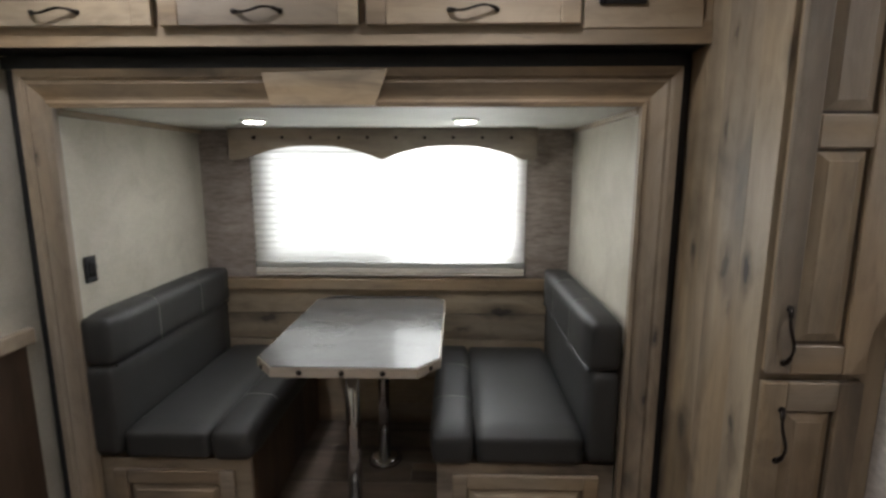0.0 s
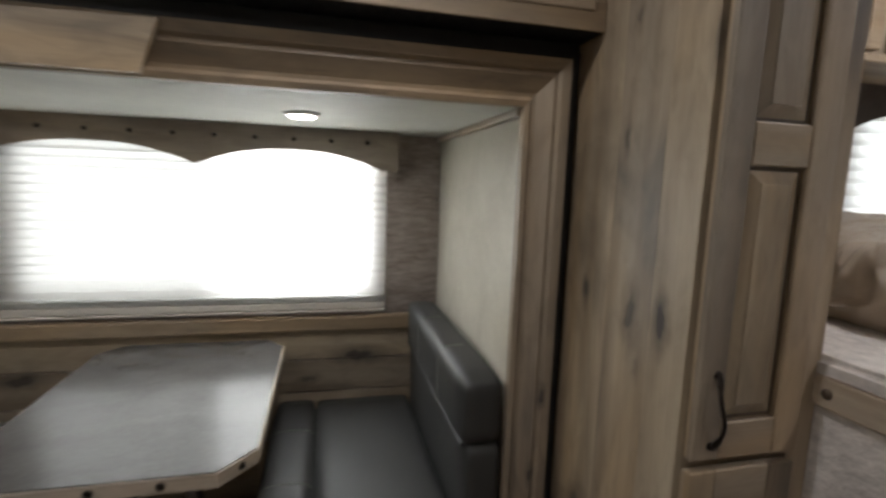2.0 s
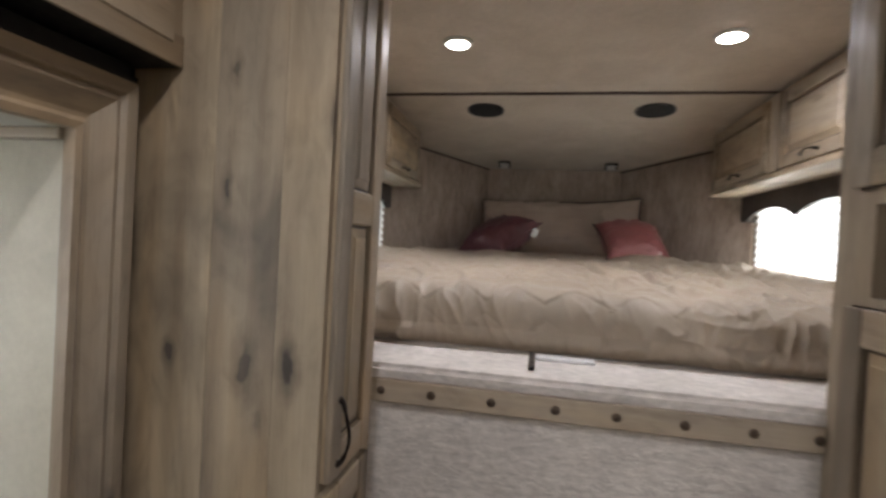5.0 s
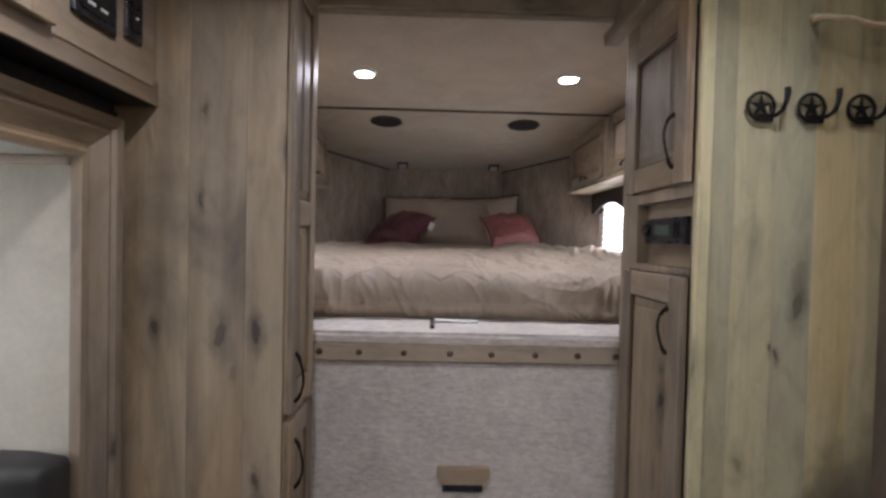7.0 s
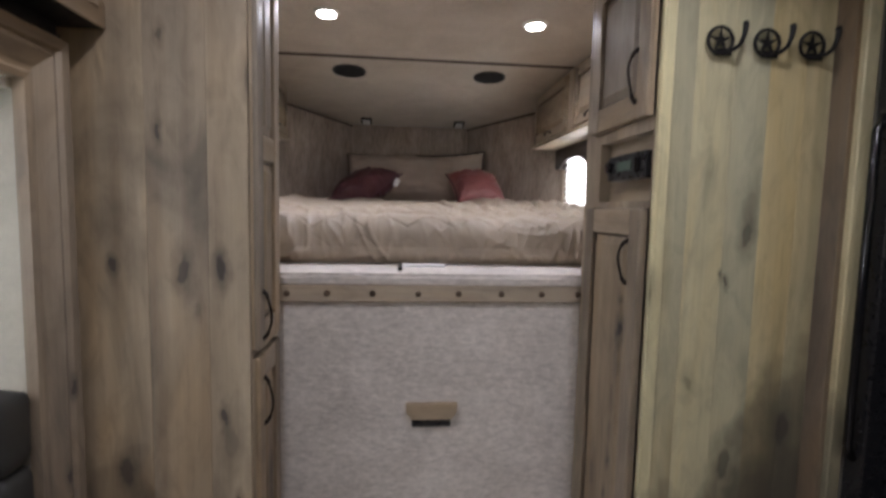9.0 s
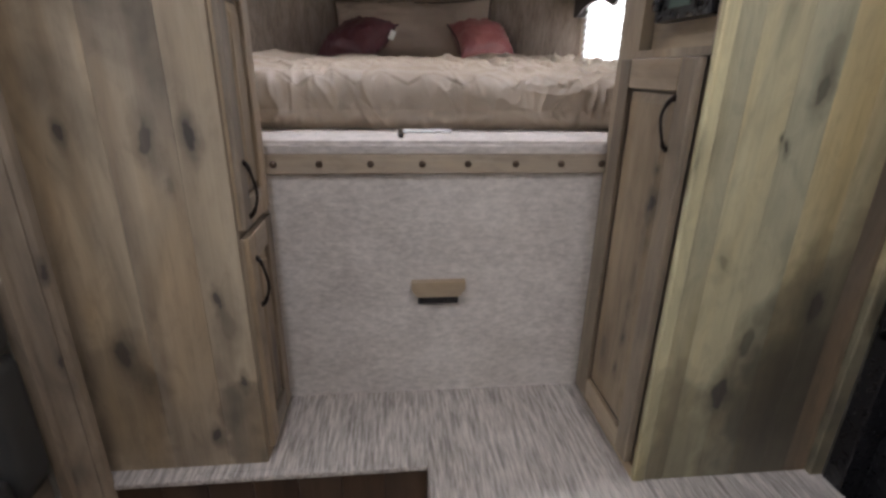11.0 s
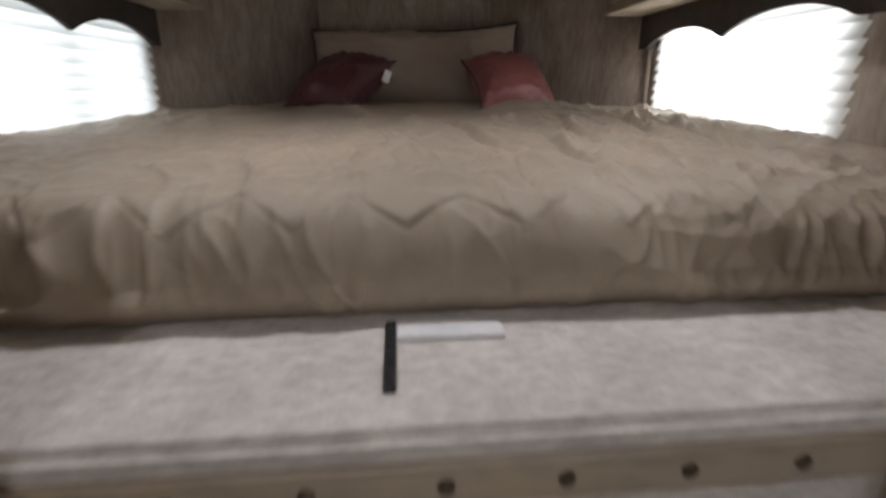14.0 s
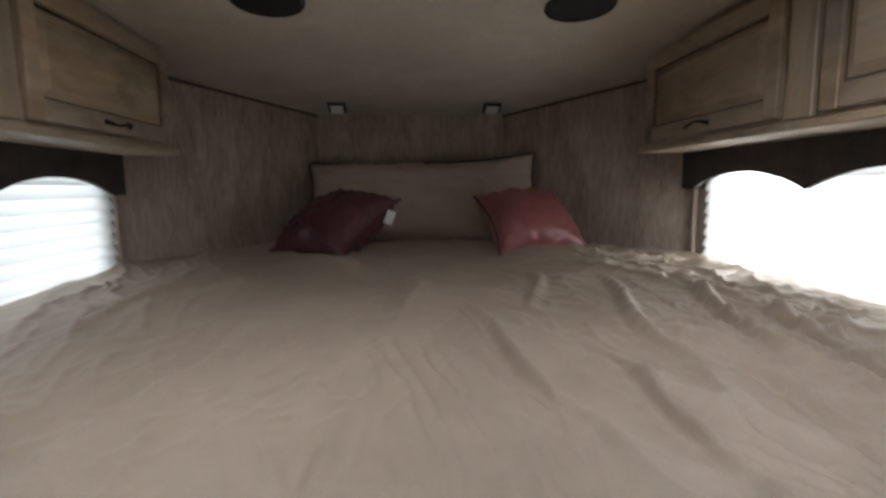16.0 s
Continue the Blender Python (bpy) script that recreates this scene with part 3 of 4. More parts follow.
# ---- dinette ----
def puck(name, x, y, z, power, tilt=0.0, r=0.055, beam=170, spot=0.9):
    t = thing(name, (x, y, z), "round white recessed ceiling light, switched on", "ceiling light", "recessed lights")
    m = pose(x, y, z - 0.004, 0, tilt, 0)
    bm = disc(m, r, r + 0.004, 0.008, 28)
    part("rim", bm, white_plastic, t, "", True)
    part("reflector", disc(m @ pose(0, 0, -0.005), r * 0.8, r * 0.9, 0.003, 28), white_plastic, t, "", True)
    part("lens", disc(m @ pose(0, 0, -0.008), r * 0.62, r * 0.84, 0.006, 24), led, t, "glowing lens", True)
    d = bpy.data.lights.new(name + "_light", "AREA")
    d.shape, d.size, d.energy, d.color, d.spread = "DISK", r * spot, power, (0.97, 0.97, 1.02), radians(beam)
    lo = new(name + "_light", d)
    lo.matrix_world = m @ pose(0, 0, -0.012)
    return t


puck("recessed_light", 0.054, 3.02, 1.655, PUCK_POWER)
puck("recessed_light", 0.95, 3.02, 1.655, PUCK_POWER)


def cushion(lo, hi, r, seg=4, puff=0.0):
    """A soft block with rounded edges and slightly swollen faces."""
    bm = bmesh.new()
    bmesh.ops.create_cube(bm, size=1.0)
    bmesh.ops.subdivide_edges(bm, edges=bm.edges, cuts=9, use_grid_fill=True)
    c = [(a + b) / 2 for a, b in zip(lo, hi)]
    h = [(b - a) / 2 for a, b in zip(lo, hi)]
    for v in bm.verts:
        q = [v.co[i] * 2 * h[i] for i in range(3)]
        inner = [max(-(h[i] - r), min(h[i] - r, q[i])) for i in range(3)]
        d = Vector([q[i] - inner[i] for i in range(3)])
        if d.length > 1e-6:
            d = d.normalized() * r
        p = Vector(inner) + d
        u = [v.co[i] * 2 for i in range(3)]
        swell = puff * (1 - u[0] ** 4) * (1 - u[1] ** 4) if abs(u[2]) > 0.99 else 0
        p.z += swell * (1 if u[2] > 0 else 0)
        v.co = Vector(c) + p + noise.noise_vector(Vector((p.x * 5 + c[0], p.y * 5, p.z * 5))) * 0.003
    return bm


def bench(x_table, x_back, label):
    """A dinette bench between the table side x_table and the back's outer side x_back."""
    s = 1 if x_back > x_table else -1
    t = thing("dinette_bench", ((x_table + x_back) / 2, 3.06, 0), label, "bench", "dinette benches")
    xb = x_back - s * 0.115

    def span(a, b):
        return (min(a, b), max(a, b))
    a, b = span(x_table, xb)
    wide = span(x_table + s * 0.17, xb)
    roll = span(x_table, x_table + s * 0.175)
    part("seat_cushion", cushion((wide[0], 2.585, 0.35), (wide[1], 3.52, 0.475), 0.03, 4, 0.012), leather, t, "charcoal leatherette seat", True)
    part("seat_bolster", cushion((roll[0], 2.575, 0.345), (roll[1], 3.52, 0.487), 0.045, 4, 0.006), leather, t, "padded seat edge", True)
    bk0, bk1 = span(xb, x_back)
    part("backrest", cushion((bk0, 2.58, 0.36), (bk1, 3.52, 0.735), 0.032), leather, t, "lower back cushion", True)
    part("back_bolster", cushion((span(xb - s * 0.018, x_back)[0], 2.575, 0.72), (span(xb - s * 0.018, x_back)[1], 3.52, 0.925), 0.042), leather, t, "upper back cushion", True)
    part("piping", tube([(xb - s * 0.004, 2.6, 0.727), (xb - s * 0.006, 3.05, 0.728), (xb - s * 0.004, 3.5, 0.727)], 0.005, 6), leather_dark, t)
    for y in (2.86, 3.2):
        z = 0.486
        pts = [(roll[0] - 0.001 if s > 0 else roll[0] + 0.012, y, 0.47), (roll[0] + 0.03, y, z + 0.005), ((roll[0] + roll[1]) / 2, y + 0.004, z + 0.0085), (roll[1] - 0.03, y, z + 0.005), (roll[1] - 0.008, y, 0.474)]
        part("stitching", tube(pts, 0.0022, 5), thread, t, "pale stitched seam")
        tb = xb - s * 0.018
        pts = [(tb - s * 0.001, y, 0.74), (tb - s * 0.001, y, 0.885), (tb + s * 0.02, y, 0.922), (tb + s * 0.07, y, 0.927), (x_back - s * 0.02, y, 0.918)]
        part("stitching", tube(pts, 0.0022, 5), thread, t, "pale stitched seam")
    p0, p1 = span(x_table + s * 0.03, x_back)
    part("base", box((p0, 2.615, 0.0), (p1, 2.635, 0.345)), wood_x, t, "stained wooden bench base")
    q0, q1 = span(x_table + s * 0.03, x_table + s * 0.05)
    # Dark brown wood whose colour also carries the shade under the table.
    part("side_panel", box((q0, 2.6355, 0.0), (q1, 3.525, 0.345)), wood_brown, t, "dark brown side panel")
    cabinet_door(t, pose(p0 + 0.06, 2.613, 0.03), p1 - p0 - 0.12, 0.275, wood_x, [(0.055, 0.22)], stile=0.055, name="access_panel")
    return t


bench(0.815, 1.515, "charcoal leatherette dinette bench with stitched back on a stained wooden base")
bench(0.155, -0.465, "charcoal leatherette dinette bench with stitched back beside the cream wall")

tb = thing("dinette_table", (0.52, 3.0, 0), "grey laminate dinette table with cut corners and studded pale wooden edge", "table")
TOP = [(0.18, 2.61), (0.262, 2.515), (0.78, 2.515), (0.86, 2.61), (0.86, 3.4), (0.79, 3.49), (0.25, 3.49), (0.18, 3.4)]
bm = bmesh.new()
f = bm.faces.new([bm.verts.new((x, y, 0.728)) for x, y in TOP])
ext = bmesh.ops.extrude_face_region(bm, geom=[f])["geom"]
bmesh.ops.translate(bm, vec=(0, 0, 0.034), verts=[g for g in ext if isinstance(g, bmesh.types.BMVert)])
part("edge_band", bm, wood("pale_table_edge", (0.36, 0.29, 0.22), (0.5, 0.43, 0.34), (0.6, 0.53, 0.43), "x", (), 0.4, 0.15), tb, "pale wooden edge band")
bm = bmesh.new()
f = bm.faces.new([bm.verts.new((0.52 + (x - 0.52) * 0.985, 3.0 + (y - 3.0) * 0.99, 0.7625)) for x, y in TOP])
ext = bmesh.ops.extrude_face_region(bm, geom=[f])["geom"]
bmesh.ops.translate(bm, vec=(0, 0, 0.0035), verts=[g for g in ext if isinstance(g, bmesh.types.BMVert)])
part("tabletop", bm, table_top, tb, "grey laminate top")
for x in (0.365, 0.515, 0.66):
    part("stud", stud(pose(x, 2.515, 0.745, 90, 0, 0), 0.011), bronze, tb, "", True)
for x, y, turn in ((0.825, 2.57, 50), (0.21, 2.57, -50)):
    part("stud", stud(pose(x, y, 0.745, 90, 0, turn), 0.011), bronze, tb, "", True)
for x, y in ((0.497, 2.76), (0.562, 3.16)):
    leg = part("leg", disc(pose(x, y, 0.37), 0.0285, 0.0285, 0.71, 24), chrome, tb, "chrome pedestal leg", True)
    part("foot_plate", disc(pose(x, y, 0.012), 0.085, 0.06, 0.022, 28), chrome, leg, "", True)
    part("top_plate", disc(pose(0.52, y, 0.72), 0.05, 0.08, 0.015, 24), chrome, leg, "", True)

sw = thing("wall_switch", (-0.466, 2.64, 1.07), "black rocker switch on the cream slide-out wall", "switch")
part("plate", box((-0.47, 2.655, 1.025), (-0.461, 2.71, 1.125), 0.003), black_plastic, sw)
part("rocker", box((-0.461, 2.668, 1.045), (-0.456, 2.697, 1.1), 0.002), black_gloss, sw)

# ---- pantry beside the dinette ----
pn = thing("pantry_cabinet", (1.84, 2.35, 0.2), "tall knotty plank pantry cabinet with two narrow raised-panel doors", "cabinet")
part("body", boxes(((1.69, 2.135, 0.2), (1.998, 2.6, 2.338))), wood_z, pn)
ys = [2.115, 2.225, 2.386, 2.6]
for a, b in zip(ys, ys[1:]):
    part("plank", box((1.674, a + 0.0002, 0.2), (1.69, b - 0.0002, 2.338), 0.0007), wood_panel, pn)
part("face_frame", boxes(((1.69, 2.115, 0.2), (1.998, 2.135, 0.24)), ((1.69, 2.115, 2.27), (1.998, 2.135, 2.338)), ((1.69, 2.115, 0.24), (1.7, 2.135, 2.27)), ((1.94, 2.115, 0.24), (1.998, 2.135, 2.27)), ((1.7, 2.115, 0.925), (1.94, 2.135, 0.945))), wood_z, pn)
cabinet_door(pn, pose(1.69, 2.115, 0.945), 0.248, 1.315, wood_z, [(0.075, 0.555), (0.632, 1.235)], pull=(0.04, 0.1), stile=0.06, cross=wood_x)
cabinet_door(pn, pose(1.69, 2.115, 0.245), 0.248, 0.678, wood_z, [(0.075, 0.6)], pull=(0.05, 0.535), stile=0.06, cross=wood_x)
part("crown", box((1.655, 2.08, 2.285), (1.998, 2.115, 2.338), 0.01, 2), wood_x, pn)

# ---- hook-side cabinet ----
hk = thing("wardrobe_cabinet", (1.76, 0.67, 0.2), "tall washed plank wardrobe cabinet with stereo recess and raised-panel doors", "cabinet")
part("body", boxes(((1.53, 0.43, 0.2), (1.998, 0.985, 1.4)), ((1.53, 0.43, 1.4), (1.998, 0.94, 1.6)), ((1.53, 0.43, 1.6), (1.998, 0.985, 2.338))), wood_z, hk)
ys = [0.43, 0.475, 0.535, 0.61, 0.715, 0.815, 0.925, 0.985]
for a, b in zip(ys, ys[1:]):
    # The planks nearest the entry are a darker brown.
    part("plank", box((1.514, a + 0.0002, 0.2), (1.53, b - 0.0002, 2.338), 0.0007), wood_brown_plank if b < 0.54 else wood_green, hk)
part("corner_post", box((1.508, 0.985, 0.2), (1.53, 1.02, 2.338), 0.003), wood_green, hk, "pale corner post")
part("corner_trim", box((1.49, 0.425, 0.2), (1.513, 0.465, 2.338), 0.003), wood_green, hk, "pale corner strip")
part("face_frame", boxes(((1.53, 0.985, 0.2), (1.998, 1.02, 0.24)), ((1.53, 0.985, 1.385), (1.998, 1.02, 1.405)), ((1.53, 0.985, 1.595), (1.998, 1.02, 1.63)), ((1.53, 0.985, 2.125), (1.998, 1.02, 2.338)),
                        ((1.925, 0.985, 0.24), (1.998, 1.02, 1.385)), ((1.925, 0.985, 1.63), (1.998, 1.02, 2.125)), ((1.87, 0.985, 1.405), (1.998, 1.02, 1.595)), ((1.53, 0.985, 1.405), (1.535, 1.02, 1.595))), wood_z, hk)
cabinet_door(hk, pose(1.925, 1.02, 0.245) @ FACE_BACK, 0.385, 1.137, wood_door, [(0.075, 1.06)], pull=(0.318, 0.985), stile=0.065, cross=wood_x, plen=0.12)
cabinet_door(hk, pose(1.925, 1.02, 1.632) @ FACE_BACK, 0.385, 0.49, wood_z, [(0.075, 0.415)], pull=(0.32, 0.12), stile=0.065, cross=wood_x)
part("stereo_board", box((1.535, 0.965, 1.405), (1.87, 0.985, 1.595)), wood_x, hk, "recessed board behind the stereo")
part("crown", outline([(1.48, 2.2), (2.09, 2.2), (2.12, 2.29), (1.46, 2.29)], 0.05, pose(0, 1.021, 0)), wood_x, hk)
st = thing("car_stereo", (1.67, 1.0, 1.5), "black car stereo with green display in the wardrobe recess", "stereo")
part("face", box((1.555, 0.986, 1.468), (1.79, 1.03, 1.545), 0.005, 2), black_plastic, st)
part("display", box((1.63, 1.0301, 1.495), (1.72, 1.0325, 1.523)), lcd, st, "dim green display")
part("knob", disc(pose(1.768, 1.035, 1.51, 90, 0, 0), 0.018, 0.016, 0.014, 20), black_gloss, st, "", True)
for x in (1.575, 1.595):
    part("button", box((x, 1.03, 1.485), (x + 0.014, 1.0335, 1.53), 0.002), black_gloss, st)


def star_hook(y, z, turn):
    """A cast wheel with a five-pointed star and an upturned hook."""
    t = thing("coat_hook", (1.514, y, z), "black cast-iron wheel and star coat hook on the plank wall", "hook", "coat hooks")
    m = pose(1.506, y, z) @ FACE_X
    r = 0.034
    part("wheel", tube([m @ Vector((r * math.cos(a), -0.004, r * math.sin(a))) for a in [2 * math.pi * i / 28 for i in range(29)]], 0.0046, 8), black_iron, t, "", True)
    pts = []
    for i in range(10):
        a = math.pi / 2 + math.pi * i / 5
        q = (r - 0.003) if i % 2 == 0 else 0.0095
        pts.append((q * math.cos(a), q * math.sin(a)))
    part("star", outline(pts, 0.004, m @ pose(0, -0.006, 0)), black_iron, t)
    arm = [(0.022, -0.004, -0.022), (0.032, -0.014, -0.024), (0.041, -0.025, -0.014), (0.046, -0.03, 0.008), (0.049, -0.03, 0.028), (0.05, -0.027, 0.04)]
    part("hook", tube([m @ Vector(p) for p in arm], [0.006, 0.006, 0.006, 0.006, 0.007, 0.008], 8), black_iron, t, "", True)
    part("back_plate", box((-0.012, -0.005, -0.038), (0.034, 0.0, -0.018), 0.002, m=m), black_iron, t)


for y in (0.87, 0.74, 0.612):
    star_hook(y, 1.823, 0)

br = thing("grab_rail", (1.5, 0.5, 2.1), "pale curved wooden grab rail standing off the plank wall", "rail")
part("bar", tube([(1.513, 0.733, 2.05), (1.487, 0.745, 2.042), (1.462, 0.75, 2.034), (1.448, 0.706, 2.026), (1.443, 0.645, 2.008), (1.438, 0.57, 2.006), (1.432, 0.5, 2.016), (1.425, 0.402, 2.04)], 0.0072, 10), wood_rail, br, "", True)
part("end_plate", disc(pose(1.51, 0.733, 2.05, 0, 90, 0), 0.014, 0.014, 0.007, 16), wood_rail, br, "", True)

# ---- entry door (dark) ----
dr = thing("door_1", (1.05, 0.34, 0), "dark glossy entry door with black frame, closed", "door", kind="structure")
part("leaf", box((0.7, 0.31, 0.02), (1.43, 0.355, 2.0), 0.004), black_plastic, dr)
part("door_jamb", box((0.65, 0.28, 0.0), (0.7, 0.42, 2.02), 0.004), black_plastic, dr, "black door jamb")
part("door_jamb", box((1.43, 0.28, 0.0), (1.489, 0.424, 2.02), 0.004), black_plastic, dr, "black door jamb")
part("door_head", box((0.7, 0.28, 1.97), (1.43, 0.42, 2.02), 0.004), black_plastic, dr, "black door head")
part("pane", box((0.8, 0.356, 1.05), (1.33, 0.36, 1.85)), black_gloss, dr, "dark glass pane")
part("latch", box((1.34, 0.355, 0.95), (1.4, 0.38, 1.1), 0.006), black_gloss, dr)
part("grab_bar", tube([(1.46, 0.424, 0.7), (1.455, 0.45, 0.74), (1.455, 0.45, 1.6), (1.46, 0.424, 1.64)], 0.011, 10), black_gloss, dr, "glossy black grab bar", True)

# ---- carpeted step and riser of the bed ----
structure("step", boxes(((1.645, 1.625, 0.0), (2.0, 2.6, 0.198)), ((1.15, 0.425, 0.0), (2.0, 1.625, 0.198))), carpet_floor, "ribbed grey carpet on the raised step")
sf = structure("step_face", box((1.638, 1.626, 0.0), (1.6448, 2.55, 0.18)), black_seal, "dark brown wooden face of the step")
for k in range(7):
    part("plank", box((1.628, 1.627 + k * 0.132, 0.0), (1.638, 1.757 + k * 0.132 if k < 6 else 2.55, 0.178), 0.002), wood_brown, sf)
structure("step_nosing", box((1.62, 1.626, 0.178), (1.646, 2.55, 0.199), 0.006, 2), carpet_floor, "carpeted edge of the step")
structure("riser", box((2.0, 1.02, 0.198), (2.03, 2.115, 1.1)), carpet_wall, "pale grey carpet covering the front of the bed platform")
deck = bmesh.new()
deck_face = deck.faces.new([deck.verts.new((x, y, 1.098)) for x, y in ((1.992, 0.4), (4.0, 0.4), (4.929, 1.06), (4.929, 2.13), (4.0, 2.78), (1.992, 2.78))])
lifted = bmesh.ops.extrude_face_region(deck, geom=[deck_face])["geom"]
bmesh.ops.translate(deck, vec=(0, 0, 0.036), verts=[g for g in lifted if isinstance(g, bmesh.types.BMVert)])
bmesh.ops.recalc_face_normals(deck, faces=deck.faces)
bmesh.ops.bevel(deck, geom=[e for e in deck.edges if all(v.co.x < 2.0 and v.co.z > 1.12 for v in e.verts)], offset=0.014, segments=3, affect="EDGES")
structure("bed_platform", deck, carpet_wall, "pale grey carpeted bed platform")
structure("platform_wall_right", box((2.0, 0.40, 0.2), (2.03, 1.02, 1.1)), nosewall, "wall under the bed platform")
structure("platform_wall_left", box((2.0, 2.115, 0.2), (2.03, 2.78, 1.1)), nosewall, "wall under the bed platform")
ns = thing("nail_strip", (1.99, 1.56, 1.03), "pale wooden trim strip with dark dome nails along the bed platform", "trim strip")
part("board", box((1.982, 1.022, 1.034), (1.999, 2.113, 1.096), 0.003), wood("pale_trim_strip", (0.42, 0.363, 0.295), (0.52, 0.457, 0.375), (0.6, 0.53, 0.44), "y", (), 0.45, 0.2), ns)
for y in (2.082, 1.943, 1.785, 1.623, 1.477, 1.321, 1.171, 1.035):
    part("nail_head", stud(pose(1.982, y, 1.065, 0, -90, 0), 0.012), brass, ns, "", True)
pl = thing("riser_pull", (1.99, 1.567, 0.6), "wooden finger pull with black latch on the carpeted riser", "pull")
part("block", outline([(-0.094, 0.66), (0.094, 0.66), (0.094, 0.63), (0.075, 0.603), (-0.075, 0.603), (-0.094, 0.63)], 0.028, pose(1.972, 1.567, 0) @ FACE_X), wood_y, pl)
part("latch", box((1.985, 1.495, 0.57), (1.999, 1.638, 0.602), 0.003), black_plastic, pl)
tr = thing("table_bracket", (2.24, 1.59, 1.134), "flat metal bracket and dark strap lying on the platform edge", "bracket")
part("plate", box((2.205, 1.506, 1.1345), (2.25, 1.679, 1.144), 0.002), plain("brushed_aluminium", (0.82, 0.82, 0.82), 0.4, 0.1), tr, "brushed aluminium plate")
part("strap", box((2.07, 1.68, 1.1345), (2.26, 1.697, 1.146), 0.003), black_plastic, tr)

# ---- bed space ----
def on_slope(x):
    return 2.262 - (x - 3.22) * 0.145 / 1.88


structure("bed_ceiling", boxes(((2.0, 0.3, 2.246), (3.22, 2.88, 2.34))), headliner, "beige liner over the bed")
slope = bmesh.new()
vs = [slope.verts.new(p) for p in ((3.22, 0.3, 2.262), (5.1, 0.3, 2.117), (5.1, 2.88, 2.117), (3.22, 2.88, 2.262), (3.22, 0.3, 2.34), (5.1, 0.3, 2.195), (5.1, 2.88, 2.195), (3.22, 2.88, 2.34))]
for q in ((0, 1, 2, 3), (4, 7, 6, 5), (0, 4, 5, 1), (1, 5, 6, 2), (2, 6, 7, 3), (3, 7, 4, 0)):
    slope.faces.new([vs[k] for k in q])
structure("bed_ceiling_slope", slope, headliner, "beige liner sloping down to the nose")
structure("ceiling_strip", box((3.206, 0.4, 2.236), (3.226, 2.78, 2.2455), 0.002), cloth_dark, "thin dark joint strip in the ceiling")
structure("ceiling_header", box((1.975, 0.33, 2.262), (1.998, 2.6, 2.34), 0.004), wood_y, "pale trim at the edge of the bed ceiling")
NW0, NZ0, NZ1 = 2.86, 1.22, 1.78
for nm, ya, yb, NW1 in (("wall_nose_right", 0.33, 0.40, 3.85), ("wall_nose_left", 2.78, 2.85, 3.91)):
    structure(nm, boxes(((2.0, ya, 1.134), (NW0, yb, 2.25)), ((NW1, ya, 1.134), (4.02, yb, 2.25)), ((NW0, ya, 1.134), (NW1, yb, NZ0)), ((NW0, ya, NZ1), (NW1, yb, 2.25))), nosewall, "streaked fabric side wall of the bed space")


def slab(x0, y0, x1, y1, z0, z1, t):
    d = Vector((x1 - x0, y1 - y0, 0)).normalized()
    n = Vector((-d.y, d.x, 0)) * t
    bm = bmesh.new()
    pts = [Vector((x0, y0, 0)), Vector((x1, y1, 0)), Vector((x1, y1, 0)) + n, Vector((x0, y0, 0)) + n]
    lo = [bm.verts.new((p.x, p.y, z0)) for p in pts]
    hi = [bm.verts.new((p.x, p.y, z1)) for p in pts]
    bm.faces.new(lo[::-1])
    bm.faces.new(hi)
    for k in range(4):
        bm.faces.new((lo[k], lo[(k + 1) % 4], hi[(k + 1) % 4], hi[k]))
    return bm


structure("wall_taper_right", slab(4.0, 0.40, 4.93, 1.06, 1.134, 2.24, -0.06), nosewall, "streaked fabric wall tapering to the nose")
structure("wall_taper_left", slab(4.0, 2.78, 4.93, 2.13, 1.134, 2.24, 0.06), nosewall, "streaked fabric wall tapering to the nose")
structure("wall_nose", box((4.93, 0.95, 1.134), (5.0, 2.25, 2.2)), nosewall, "streaked fabric wall at the head of the bed")
for xa, ya, xb, yb in ((4.02, 0.418, 4.92, 1.055), (4.02, 2.762, 4.92, 2.135)):
    structure("trim_slope", tube([(xa, ya, on_slope(xa) - 0.012), (xb, yb, on_slope(xb) - 0.012)], 0.007, 6), cloth_dark, "dark trim along the sloping ceiling edge")
for yb in (1.06, 2.13):
    structure("trim_corner", tube([(4.925, yb, 1.14), (4.925, yb, on_slope(4.925))], 0.007, 6), cloth_sham, "fabric piping in the nose corner")
for yc in (0.416, 2.764):
    structure("trim_post", tube([(3.992, yc, 1.14), (3.992, yc, 1.835)], 0.011, 8), cloth_sham, "fabric-covered corner bead where the side wall turns")
structure("cap_right", box((4.021, 0.28, 1.134), (4.06, 0.396, 2.25)), nosewall, "wall corner")
structure("cap_left", box((4.021, 2.784, 1.134), (4.06, 2.9, 2.25)), nosewall, "wall corner")

window("window_2", pose((NW0 + 3.85) / 2, 0.40, 0) @ FACE_BACK, 3.85 - NW0, NZ0, NZ1, 1.08, 1.16, 1.8, WINDOW_POWER * 1.2, "bed space window with white slatted blind bright with daylight", halves=(1.5, 0.4), pitch=0.046)
window("window_3", pose((NW0 + 3.91) / 2, 2.78, 0), 3.91 - NW0, NZ0, NZ1, 1.14, 1.16, 1.8, WINDOW_POWER * 0.27, "bed space window with white slatted blind bright with daylight", (0.84, 0.93, 1.0), pitch=0.046)
structure("backdrop_right", box((1.5, -0.62, 0.3), (5, -0.6, 3)), daylight, "bright overcast daylight outside")
structure("backdrop_left", box((2.3, 3.9, 0.3), (5, 3.92, 3)), daylight, "bright overcast daylight outside")


